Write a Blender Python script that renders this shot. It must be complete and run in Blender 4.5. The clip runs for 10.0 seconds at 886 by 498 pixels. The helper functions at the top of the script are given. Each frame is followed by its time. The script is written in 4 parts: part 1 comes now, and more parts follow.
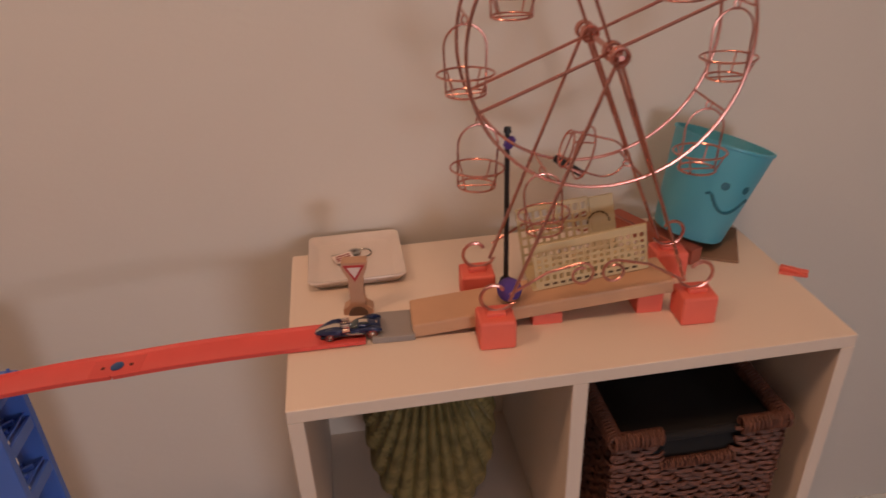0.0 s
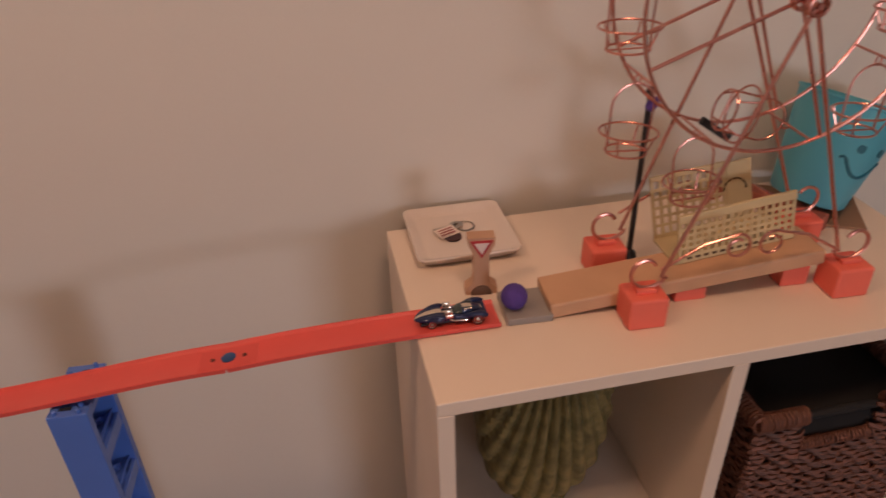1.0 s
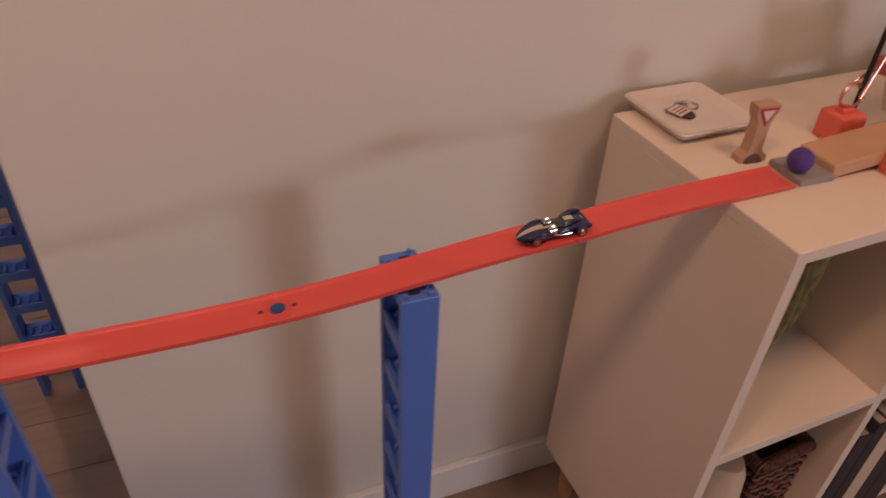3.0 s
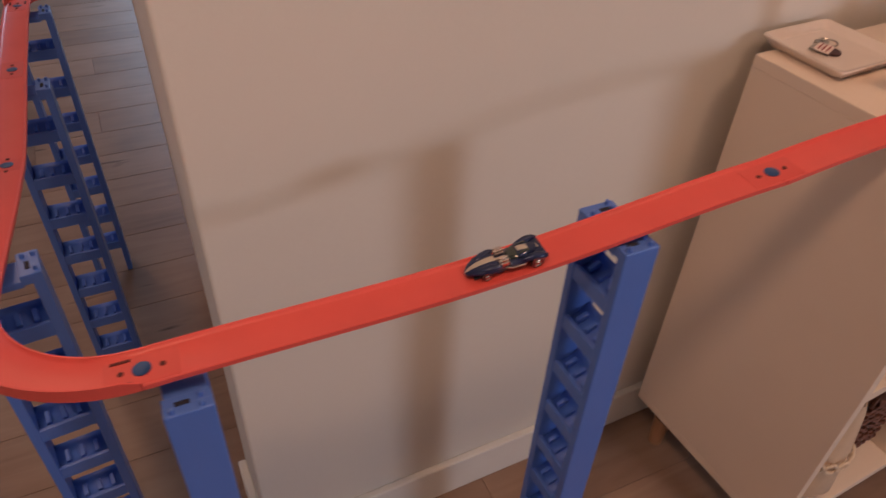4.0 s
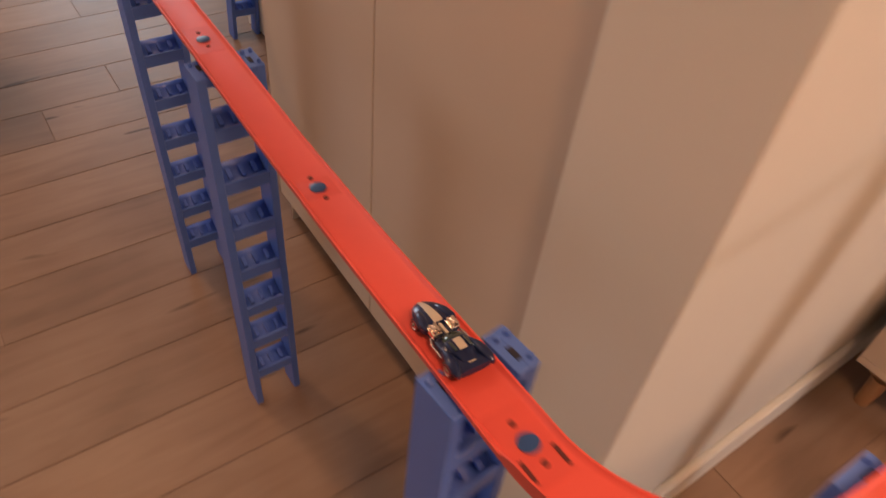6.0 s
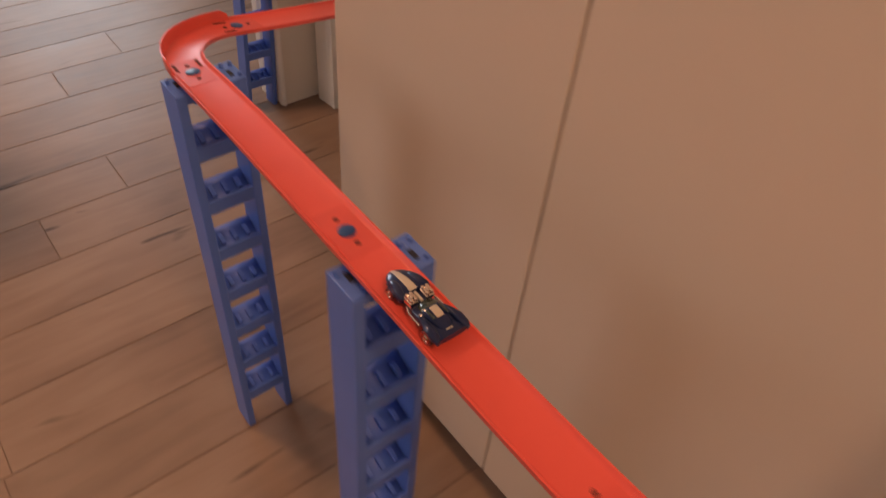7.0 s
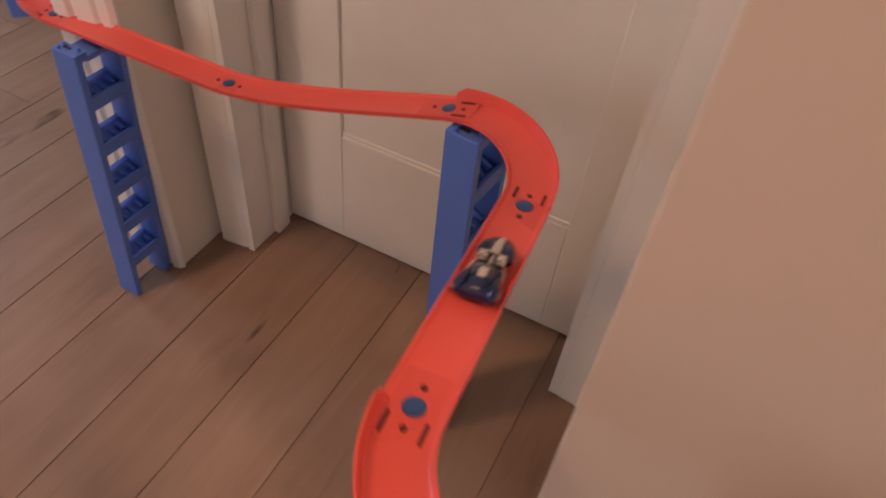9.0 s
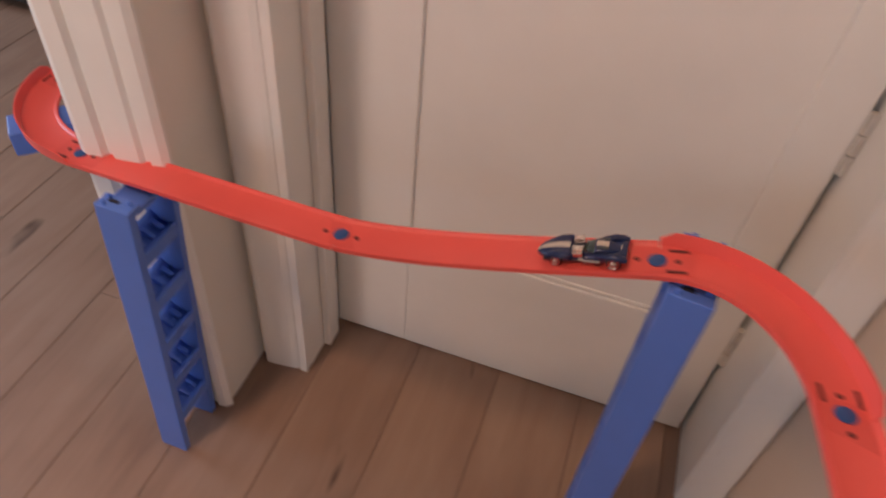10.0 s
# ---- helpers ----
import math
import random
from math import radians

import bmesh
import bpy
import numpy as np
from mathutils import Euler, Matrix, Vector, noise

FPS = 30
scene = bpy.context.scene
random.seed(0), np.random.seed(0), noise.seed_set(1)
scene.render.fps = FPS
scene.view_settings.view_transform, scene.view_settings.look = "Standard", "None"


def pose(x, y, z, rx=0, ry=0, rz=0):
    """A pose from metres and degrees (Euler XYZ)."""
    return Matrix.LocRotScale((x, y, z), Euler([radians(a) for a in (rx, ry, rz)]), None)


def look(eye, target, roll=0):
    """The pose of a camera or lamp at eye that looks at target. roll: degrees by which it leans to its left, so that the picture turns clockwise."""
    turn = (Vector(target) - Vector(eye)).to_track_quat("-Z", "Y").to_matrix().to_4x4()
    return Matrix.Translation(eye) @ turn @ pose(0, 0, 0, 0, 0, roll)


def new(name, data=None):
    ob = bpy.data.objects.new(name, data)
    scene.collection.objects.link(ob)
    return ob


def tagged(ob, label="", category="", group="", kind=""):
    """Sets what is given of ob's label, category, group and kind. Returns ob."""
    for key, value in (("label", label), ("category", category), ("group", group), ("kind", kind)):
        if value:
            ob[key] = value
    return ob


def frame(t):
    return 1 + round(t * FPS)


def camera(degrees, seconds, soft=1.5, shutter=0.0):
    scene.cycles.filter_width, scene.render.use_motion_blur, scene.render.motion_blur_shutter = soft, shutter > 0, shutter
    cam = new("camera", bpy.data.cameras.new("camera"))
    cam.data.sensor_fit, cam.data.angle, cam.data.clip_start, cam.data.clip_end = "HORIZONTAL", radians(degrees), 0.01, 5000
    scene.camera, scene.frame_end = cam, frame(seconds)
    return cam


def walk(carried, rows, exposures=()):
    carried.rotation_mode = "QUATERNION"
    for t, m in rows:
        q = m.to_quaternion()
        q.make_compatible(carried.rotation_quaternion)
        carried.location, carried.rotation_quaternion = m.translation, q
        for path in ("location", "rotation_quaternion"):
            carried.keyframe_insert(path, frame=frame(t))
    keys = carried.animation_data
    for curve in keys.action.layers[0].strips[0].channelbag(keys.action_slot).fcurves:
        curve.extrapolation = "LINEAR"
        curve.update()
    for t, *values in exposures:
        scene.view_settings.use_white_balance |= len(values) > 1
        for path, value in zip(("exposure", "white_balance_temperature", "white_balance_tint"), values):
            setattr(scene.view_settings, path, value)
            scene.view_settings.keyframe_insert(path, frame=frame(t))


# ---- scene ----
cam = camera(64.2, 10.0, soft=1.6, shutter=0.5)
PATH = [
    (0, (0.142, -0.908, 1.299), (0.289, 0.828, 0.317), -2.3),
    (0.5, (0.054, -0.861, 1.286), (0.242, 0.842, 0.255), -2.4),
    (1, (-0.035, -0.819, 1.276), (0.198, 0.857, 0.21), -1.7),
    (1.5, (-0.148, -0.778, 1.254), (0.144, 0.876, 0.168), -0.7),
    (2, (-0.274, -0.761, 1.237), (0.142, 0.834, 0.104), 1.1),
    (3.5, (-0.636, -0.697, 1.205), (0.008, 0.729, -0.04), 2.9),
    (4, (-0.745, -0.626, 1.184), (-0.054, 0.74, -0.103), 3.0),
    (4.5, (-0.849, -0.561, 1.162), (-0.122, 0.738, -0.174), 3.7),
    (5, (-0.974, -0.449, 1.125), (-0.254, 0.789, -0.271), 3.4),
    (5.2, (-1.019, -0.407, 1.119), (-0.262, 0.795, -0.29), 4.6),
    (6.3, (-1.12, -0.064, 1.091), (-0.217, 1.001, -0.341), 6.8),
    (6.5, (-1.12, 0.011, 1.084), (-0.197, 1.073, -0.338), 6.6),
    (7, (-1.124, 0.209, 1.067), (-0.163, 1.25, -0.345), 5.9),
    (7.5, (-1.135, 0.398, 1.063), (-0.106, 1.377, -0.345), 6.0),
    (8, (-1.121, 0.597, 1.031), (0.042, 1.462, -0.347), 6.1),
    (8.5, (-1.068, 0.762, 1.008), (0.161, 1.469, -0.402), 6.3),
    (9, (-0.99, 0.899, 0.99), (0.284, 1.428, -0.458), 6.8),
    (9.5, (-0.927, 1.046, 0.986), (0.391, 1.439, -0.466), 8.1),
    (10, (-0.886, 1.209, 0.979), (0.467, 1.556, -0.452), 6.3),
]
EXPOSURES = ((0.0, -0.81, 5700, 10), (2.0, -0.79, 5550, 10), (3.5, -0.69, 5450, 10), (5.0, -0.41, 6200, 10), (6.4, 0.08, 7150, 14), (8.0, 0.15, 7000, 14),
             (9.0, 0.33, 6400, 12), (10.0, 0.56, 5900, 10))
walk(cam, [(t, look(eye, target, roll)) for t, eye, target, roll in PATH], EXPOSURES)

# ------------------------------------------------------------ world and light
world = bpy.data.worlds.new("sky")
scene.world = world
world.use_nodes = True
wn = world.node_tree
sky = wn.nodes.new("ShaderNodeTexSky")
sky.sky_type, sky.sun_disc = "NISHITA", False
sky.sun_elevation, sky.sun_rotation = radians(25), radians(200)
wn.links.new(sky.outputs[0], wn.nodes["Background"].inputs[0])
wn.nodes["Background"].inputs[1].default_value = 0.08


def area_lamp(name, at, target, w, h, power, colour):
    d = bpy.data.lights.new(name, "AREA")
    d.shape, d.size, d.size_y, d.energy, d.color = "RECTANGLE", w, h, power, colour
    ob = new(name, d)
    ob.matrix_world = look(at, target)
    return ob


WARM = (1.0, 0.54, 0.29)
DAY = (1.0, 0.90, 0.88)
area_lamp("window_light_south", (0.85, -2.96, 0.98), (-0.45, 0.0, 0.78), 0.55, 0.36, 23, DAY)
area_lamp("window_light_west", (-3.3, -1.45, 1.1), (-0.7, 0.4, 0.8), 0.6, 0.9, 1.4, DAY)
area_lamp("window_light_north", (-0.20, 4.84, 1.35), (-0.8, 1.5, 0.3), 1.0, 1.2, 30, (0.74, 0.87, 1.0))
# the last lamp is added fill for door and hall floor, from an unseen window
area_lamp("hall_fill_light", (-3.3, 2.70, 1.30), (-0.4, 1.4, 0.5), 0.9, 1.2, 12, (1.0, 0.93, 0.95))
# the third is an unseen lamp added to brighten the door and hall floor
LAMPS = ((0.25, -0.92), (-1.15, -0.80), (-1.35, 2.00))
for (lx, ly), power in zip(LAMPS, (16, 21, 15)):
    area_lamp("ceiling_light_beam", (lx, ly, 2.47), (lx, ly, 0.0), 0.27, 0.27, power, WARM)


# ------------------------------------------------------------ materials
def nodes_of(m):
    m.use_nodes = True
    return m.node_tree, m.node_tree.nodes["Principled BSDF"]


def stuff(name, colour, rough=0.5, metal=0.0, vary=0.08, scale=30.0, bump=0.0, bump_scale=200.0, coat=0.0, spec=0.5, dirt=0.0, dirt_scale=4.0, per_object=0.0, drawn=1.0):
    """A surface with colour and gloss that vary at a coarse and a fine scale."""
    m = bpy.data.materials.new(name)
    t, p = nodes_of(m)
    N, L = t.nodes, t.links
    co = N.new("ShaderNodeTexCoord")
    n1 = N.new("ShaderNodeTexNoise")
    n1.inputs["Scale"].default_value, n1.inputs["Detail"].default_value = scale, 5
    L.new(co.outputs["Object"], n1.inputs["Vector"])
    n2 = N.new("ShaderNodeTexNoise")
    n2.inputs["Scale"].default_value, n2.inputs["Detail"].default_value = dirt_scale, 4
    L.new(co.outputs["Object"], n2.inputs["Vector"])
    mx = N.new("ShaderNodeMix")
    mx.data_type = "RGBA"
    lo = [max(0, c * (1 - vary)) for c in colour]
    hi = [min(1, c * (1 + vary)) for c in colour]
    mx.inputs["A"].default_value, mx.inputs["B"].default_value = (*lo, 1), (*hi, 1)
    L.new(n1.outputs[0], mx.inputs["Factor"])
    out = mx.outputs["Result"]
    if dirt:
        r = N.new("ShaderNodeMapRange")
        r.inputs[1].default_value, r.inputs[2].default_value = 0.45, 0.75
        r.inputs[3].default_value, r.inputs[4].default_value = 0.0, dirt
        L.new(n2.outputs[0], r.inputs[0])
        m2 = N.new("ShaderNodeMix")
        m2.data_type = "RGBA"
        m2.inputs["B"].default_value = (*[c * 0.45 for c in colour], 1)
        L.new(r.outputs[0], m2.inputs["Factor"])
        L.new(out, m2.inputs["A"])
        out = m2.outputs["Result"]
    if per_object:
        oi = N.new("ShaderNodeObjectInfo")
        hv = N.new("ShaderNodeHueSaturation")
        r = N.new("ShaderNodeMapRange")
        r.inputs[3].default_value, r.inputs[4].default_value = 1 - per_object, 1 + per_object
        L.new(oi.outputs["Random"], r.inputs[0])
        L.new(r.outputs[0], hv.inputs["Value"])
        L.new(out, hv.inputs["Color"])
        out = hv.outputs[0]
    L.new(out, p.inputs["Base Color"])
    p.inputs["Metallic"].default_value = metal
    p.inputs["Specular IOR Level"].default_value = spec
    p.inputs["Coat Weight"].default_value = coat
    p.inputs["Coat Roughness"].default_value = 0.05
    rr = N.new("ShaderNodeMapRange")
    rr.inputs[3].default_value, rr.inputs[4].default_value = max(0.02, rough - 0.08), min(1, rough + 0.08)
    L.new(n2.outputs[0], rr.inputs[0])
    L.new(rr.outputs[0], p.inputs["Roughness"])
    if bump:
        n3 = N.new("ShaderNodeTexNoise")
        n3.inputs["Scale"].default_value, n3.inputs["Detail"].default_value = bump_scale, 4
        mp = N.new("ShaderNodeMapping")
        mp.inputs["Scale"].default_value = (1, 1, drawn)
        L.new(co.outputs["Object"], mp.inputs[0])
        L.new(mp.outputs[0], n3.inputs["Vector"])
        b = N.new("ShaderNodeBump")
        b.inputs["Strength"].default_value, b.inputs["Distance"].default_value = bump, 0.002
        L.new(n3.outputs[0], b.inputs["Height"])
        L.new(b.outputs[0], p.inputs["Normal"])
    return m


def plank_material():
    m = bpy.data.materials.new("wood_look_plank")
    t, p = nodes_of(m)
    N, L = t.nodes, t.links
    co, oi = N.new("ShaderNodeTexCoord"), N.new("ShaderNodeObjectInfo")
    add = N.new("ShaderNodeVectorMath")
    mulr = N.new("ShaderNodeMath")
    mulr.operation, mulr.inputs[1].default_value = "MULTIPLY", 37.0
    L.new(oi.outputs["Random"], mulr.inputs[0])
    L.new(co.outputs["Object"], add.inputs[0])
    L.new(mulr.outputs[0], add.inputs[1])
    mp = N.new("ShaderNodeMapping")
    mp.inputs["Scale"].default_value = (1.0, 7.0, 1.0)
    L.new(add.outputs[0], mp.inputs[0])
    grain = N.new("ShaderNodeTexNoise")
    grain.inputs["Scale"].default_value, grain.inputs["Detail"].default_value, grain.inputs["Distortion"].default_value = 5.0, 8, 0.6
    L.new(mp.outputs[0], grain.inputs["Vector"])
    broad = N.new("ShaderNodeTexNoise")
    broad.inputs["Scale"].default_value, broad.inputs["Detail"].default_value = 3.2, 3
    L.new(add.outputs[0], broad.inputs["Vector"])
    ramp = N.new("ShaderNodeValToRGB")
    e = ramp.color_ramp.elements
    e[0].position, e[0].color = 0.26, (0.168, 0.105, 0.076, 1)
    e[1].position, e[1].color = 0.74, (0.350, 0.250, 0.190, 1)
    mid = e.new(0.5)
    mid.color = (0.270, 0.180, 0.131, 1)
    mixn = N.new("ShaderNodeMix")
    mixn.inputs["Factor"].default_value = 0.62
    L.new(grain.outputs[0], mixn.inputs["A"])
    L.new(broad.outputs[0], mixn.inputs["B"])
    L.new(mixn.outputs["Result"], ramp.inputs[0])
    # dark knots and cracks drawn out along the board
    kn = N.new("ShaderNodeTexNoise")
    kn.inputs["Scale"].default_value, kn.inputs["Detail"].default_value, kn.inputs["Distortion"].default_value = 4.2, 2, 0.4
    mk = N.new("ShaderNodeMapping")
    mk.inputs["Scale"].default_value = (1.0, 4.6, 1.0)
    mk.inputs["Location"].default_value = (3.1, 1.7, 0)
    L.new(add.outputs[0], mk.inputs[0])
    L.new(mk.outputs[0], kn.inputs["Vector"])
    kr = N.new("ShaderNodeMapRange")
    kr.inputs[1].default_value, kr.inputs[2].default_value, kr.inputs[4].default_value = 0.688, 0.745, 0.8
    L.new(kn.outputs[0], kr.inputs[0])
    km = N.new("ShaderNodeMix")
    km.data_type = "RGBA"
    km.inputs["B"].default_value = (0.05, 0.026, 0.016, 1)
    L.new(kr.outputs[0], km.inputs["Factor"])
    L.new(ramp.outputs[0], km.inputs["A"])
    hv = N.new("ShaderNodeHueSaturation")
    vr = N.new("ShaderNodeMapRange")
    vr.inputs[3].default_value, vr.inputs[4].default_value = 0.92, 1.08
    L.new(oi.outputs["Random"], vr.inputs[0])
    L.new(vr.outputs[0], hv.inputs["Value"])
    L.new(km.outputs["Result"], hv.inputs["Color"])
    L.new(hv.outputs[0], p.inputs["Base Color"])
    p.inputs["Specular IOR Level"].default_value = 0.33
    rr = N.new("ShaderNodeMapRange")
    rr.inputs[3].default_value, rr.inputs[4].default_value = 0.34, 0.53
    L.new(grain.outputs[0], rr.inputs[0])
    L.new(rr.outputs[0], p.inputs["Roughness"])
    b = N.new("ShaderNodeBump")
    b.inputs["Strength"].default_value, b.inputs["Distance"].default_value = 0.12, 0.002
    L.new(grain.outputs[0], b.inputs["Height"])
    L.new(b.outputs[0], p.inputs["Normal"])
    return m


M_WALL = stuff("painted_plaster", (0.72, 0.69, 0.625), 0.75, vary=0.03, scale=3, bump=0.28, bump_scale=42, dirt=0.05, dirt_scale=2, drawn=2.0)
M_CEIL = stuff("ceiling_paint", (0.82, 0.80, 0.78), 0.85, vary=0.02, scale=3)
M_TRIM = stuff("gloss_white_paint", (0.78, 0.775, 0.735), 0.42, vary=0.03, scale=8, bump=0.1, bump_scale=30, dirt=0.10, dirt_scale=7)
M_CAB = stuff("cream_lacquer", (0.625, 0.53, 0.44), 0.55, vary=0.03, scale=4, dirt=0.05, dirt_scale=3)
M_LAM = stuff("white_laminate", (0.79, 0.665, 0.545), 0.45, vary=0.02, scale=10, dirt=0.05, dirt_scale=6)
M_PLANK = plank_material()
M_GROUT = stuff("dark_grout", (0.21, 0.142, 0.104), 0.9, vary=0.2, scale=60)
M_ORANGE = stuff("orange_track_plastic", (0.74, 0.098, 0.078), 0.40, vary=0.05, scale=12, bump=0.05, bump_scale=40, dirt=0.08, dirt_scale=14)
# track plastic again, with the shade at the joints put into its colour
M_TONGUE = stuff("shaded_red_plastic", (0.68, 0.086, 0.068), 0.44, vary=0.08, scale=40)
M_BLUE = stuff("blue_tower_plastic", (0.088, 0.185, 0.60), 0.38, vary=0.06, scale=20, bump=0.06, bump_scale=60)
# light passing through the trays is put into this stronger blue
M_TRAY = stuff("lit_blue_scoop", (0.075, 0.175, 0.64), 0.42, vary=0.06, scale=20)
M_BUTTON = stuff("deep_blue_connector", (0.020, 0.070, 0.22), 0.35, vary=0.15, scale=60)
# holes are not cut: discs and bars carry their inner shade as colour
M_HOLE = stuff("hole_shade", (0.10, 0.02, 0.02), 0.8)
M_BLACKHOLE = stuff("socket_shade", (0.015, 0.015, 0.03), 0.8)


# ------------------------------------------------------------ mesh helpers
def part(name, bm, material, parent=None, label="", smooth=False):
    me = bpy.data.meshes.new(name)
    bmesh.ops.recalc_face_normals(bm, faces=bm.faces)
    bm.to_mesh(me)
    bm.free()
    me.materials.append(material)
    if smooth:
        for f in me.polygons:
            f.use_smooth = True
        me.set_sharp_from_angle(angle=radians(38))
    ob = new(name, me)
    if parent:
        ob.parent = parent
    if label:
        tagged(ob, label)
    return ob


def share(name, me, parent, m):
    ob = new(name, me)
    ob.parent = parent
    ob.matrix_basis = m
    return ob


def box(x0, x1, y0, y1, z0, z1, bevel=0.0, bm=None, seg=2):
    b = bmesh.new()
    vs = bmesh.ops.create_cube(b, size=1)["verts"]
    for v in vs:
        v.co = Vector((x0 + (v.co.x + 0.5) * (x1 - x0), y0 + (v.co.y + 0.5) * (y1 - y0), z0 + (v.co.z + 0.5) * (z1 - z0)))
    if bevel:
        bmesh.ops.bevel(b, geom=b.edges[:], offset=bevel, segments=seg, affect="EDGES", profile=0.5)
    return joined(bm, b)


def joined(bm, b):
    """Adds the bmesh b to bm (or returns it alone)."""
    if bm is None:
        return b
    me = bpy.data.meshes.new("tmp")
    b.to_mesh(me)
    b.free()
    bm.from_mesh(me)
    bpy.data.meshes.remove(me)
    return bm


def moved(b, m):
    bmesh.ops.transform(b, matrix=m, verts=b.verts)
    return b


def lathe(profile, seg=32, bm=None):
    """Turns a profile of (radius, z) about the z axis."""
    b = bmesh.new()
    rings = []
    for r, z in profile:
        rings.append([b.verts.new((r * math.cos(2 * math.pi * i / seg), r * math.sin(2 * math.pi * i / seg), z)) for i in range(seg)] if r > 1e-6 else [b.verts.new((0, 0, z))])
    for a, c in zip(rings, rings[1:]):
        for i in range(seg):
            j = (i + 1) % seg
            if len(a) == 1 and len(c) == 1:
                continue
            if len(a) == 1:
                b.faces.new((a[0], c[i], c[j]))
            elif len(c) == 1:
                b.faces.new((a[i], c[0], a[j]))
            else:
                b.faces.new((a[i], c[i], c[j], a[j]))
    return joined(bm, b)


def tube(points, radius, seg=8, bm=None, closed=False):
    """A round wire along a line of points."""
    b = bmesh.new()
    pts = [Vector(p) for p in points]
    n = len(pts)
    rings, nrm = [], None
    for i, p in enumerate(pts):
        a = pts[i - 1] if i or closed else p
        c = pts[(i + 1) % n] if i < n - 1 or closed else p
        d = (c - a).normalized()
        if nrm is None:
            nrm = d.orthogonal().normalized()
        nrm = (nrm - d * nrm.dot(d)).normalized()
        bi = d.cross(nrm)
        rings.append([b.verts.new(p + radius * (nrm * math.cos(2 * math.pi * k / seg) + bi * math.sin(2 * math.pi * k / seg))) for k in range(seg)])
    pairs = list(zip(rings, rings[1:])) + ([(rings[-1], rings[0])] if closed else [])
    for a, c in pairs:
        for k in range(seg):
            b.faces.new((a[k], a[(k + 1) % seg], c[(k + 1) % seg], c[k]))
    if not closed:
        b.faces.new(rings[0])
        b.faces.new(rings[-1])
    return joined(bm, b)


def thing(name, label, category, group="", at=None):
    e = new(name)
    e.empty_display_size = 0.02
    tagged(e, label, category, group)
    if at is not None:
        e.matrix_world = at
    return e


def setting(name, bm, material, label, category):
    return tagged(part(name, bm, material), label, category, kind="structure")


# ------------------------------------------------------------ the rooms
WALL_END, CAB_X, CAB_END = -0.717, -0.700, 0.905
DOOR_X = -0.195

floor = setting("floor", box(-3.4, 2.4, -3.0, 4.9, -0.06, -0.0014), M_GROUT, "brown wood-look plank floor with thin dark joints", "floor")
setting("ceiling", box(-3.4, 2.4, -3.0, 4.9, 2.5, 2.6), M_CEIL, "plain white painted ceiling", "ceiling")
WALL_TURN = pose(WALL_END, 0, 0, 0, 0, 1.2) @ pose(-WALL_END, 0, 0)
setting("wall_shelf", moved(box(WALL_END, 2.39, 0.0, 0.160, 0, 2.5, 0.004), WALL_TURN), M_WALL, "off-white painted plaster wall behind the shelf unit", "wall")
setting("wall_east", box(2.4, 2.5, -3.0, 4.9, 0, 2.5), M_WALL, "off-white painted plaster wall", "wall")


def wall_with_window(name, axis, at, thick, lo, hi, w0, w1, z0, z1, label):
    bm = None
    for a, b, c, d in ((lo, w0, 0, 2.5), (w1, hi, 0, 2.5), (w0, w1, 0, z0), (w0, w1, z1, 2.5)):
        bm = box(a, b, at, at + thick, c, d, bm=bm) if axis == "y" else box(at, at + thick, a, b, c, d, bm=bm)
    return setting(name, bm, M_WALL, label, "wall")


wall_with_window("wall_south", "y", -3.1, 0.1, -3.4, 2.4, 0.45, 1.25, 0.65, 1.30, "off-white painted wall with a window")
wall_with_window("wall_west", "x", -3.5, 0.1, -3.0, 0.5, -1.8, -1.1, 0.6, 1.6, "off-white painted wall with a window")
wall_with_window("wall_west_hall", "x", -3.5, 0.1, 0.5, 4.9, 2.2, 3.2, 0.65, 1.95, "off-white painted hall wall with an added window")
wall_with_window("wall_north", "y", 4.9, 0.1, -3.4, 2.4, -0.75, 0.35, 0.7, 2.0, "off-white painted wall with a wide window")

bb = box(WALL_END - 0.014, 2.39, -0.014, 0.0, 0, 0.088, 0.003)
bb = box(WALL_END - 0.014, WALL_END, 0.0, 0.150, 0, 0.088, 0.003, bm=bb)
setting("baseboard", moved(bb, WALL_TURN), M_TRIM, "white painted baseboard along the wall", "baseboard")

# tall cream cupboard, flush with the wall's end
cup = thing("tall_cupboard", "tall cream lacquered cupboard with two flat doors", "cupboard")
part("body", box(CAB_X + 0.018, -0.3005, 0.172, CAB_END - 0.006, 0.10, 2.35, 0.002), M_CAB, cup)
part("plinth", box(CAB_X + 0.06, -0.33, 0.174, CAB_END - 0.02, 0, 0.10), M_CAB, cup)
part("end_panel", box(CAB_X + 0.020, -0.3005, CAB_END - 0.0055, CAB_END - 0.0005, 0.0, 2.35, 0.001), M_CAB, cup)
part("door", box(CAB_X, CAB_X + 0.017, 0.167, 0.5300, 0.085, 2.34, 0.0015), M_CAB, cup)
part("door", box(CAB_X, CAB_X + 0.017, 0.5328, CAB_END, 0.085, 2.34, 0.0015), M_CAB, cup)

# door wall with its jambs and casings
JAMB_R, JAMB_L = 0.964, 1.558
wd = box(-0.30, -0.16, CAB_END, JAMB_R - 0.012, 0, 2.5)
wd = box(-0.30, -0.16, JAMB_L + 0.012, 1.74, 0, 2.5, bm=wd)
wd = box(-0.30, -0.16, JAMB_R - 0.012, JAMB_L + 0.012, 2.04, 2.5, bm=wd)
wd = box(-0.405, -0.30, 1.645, 1.74, 0, 2.5, bm=wd)
setting("wall_door", wd, M_WALL, "off-white painted wall round the panelled door", "wall")
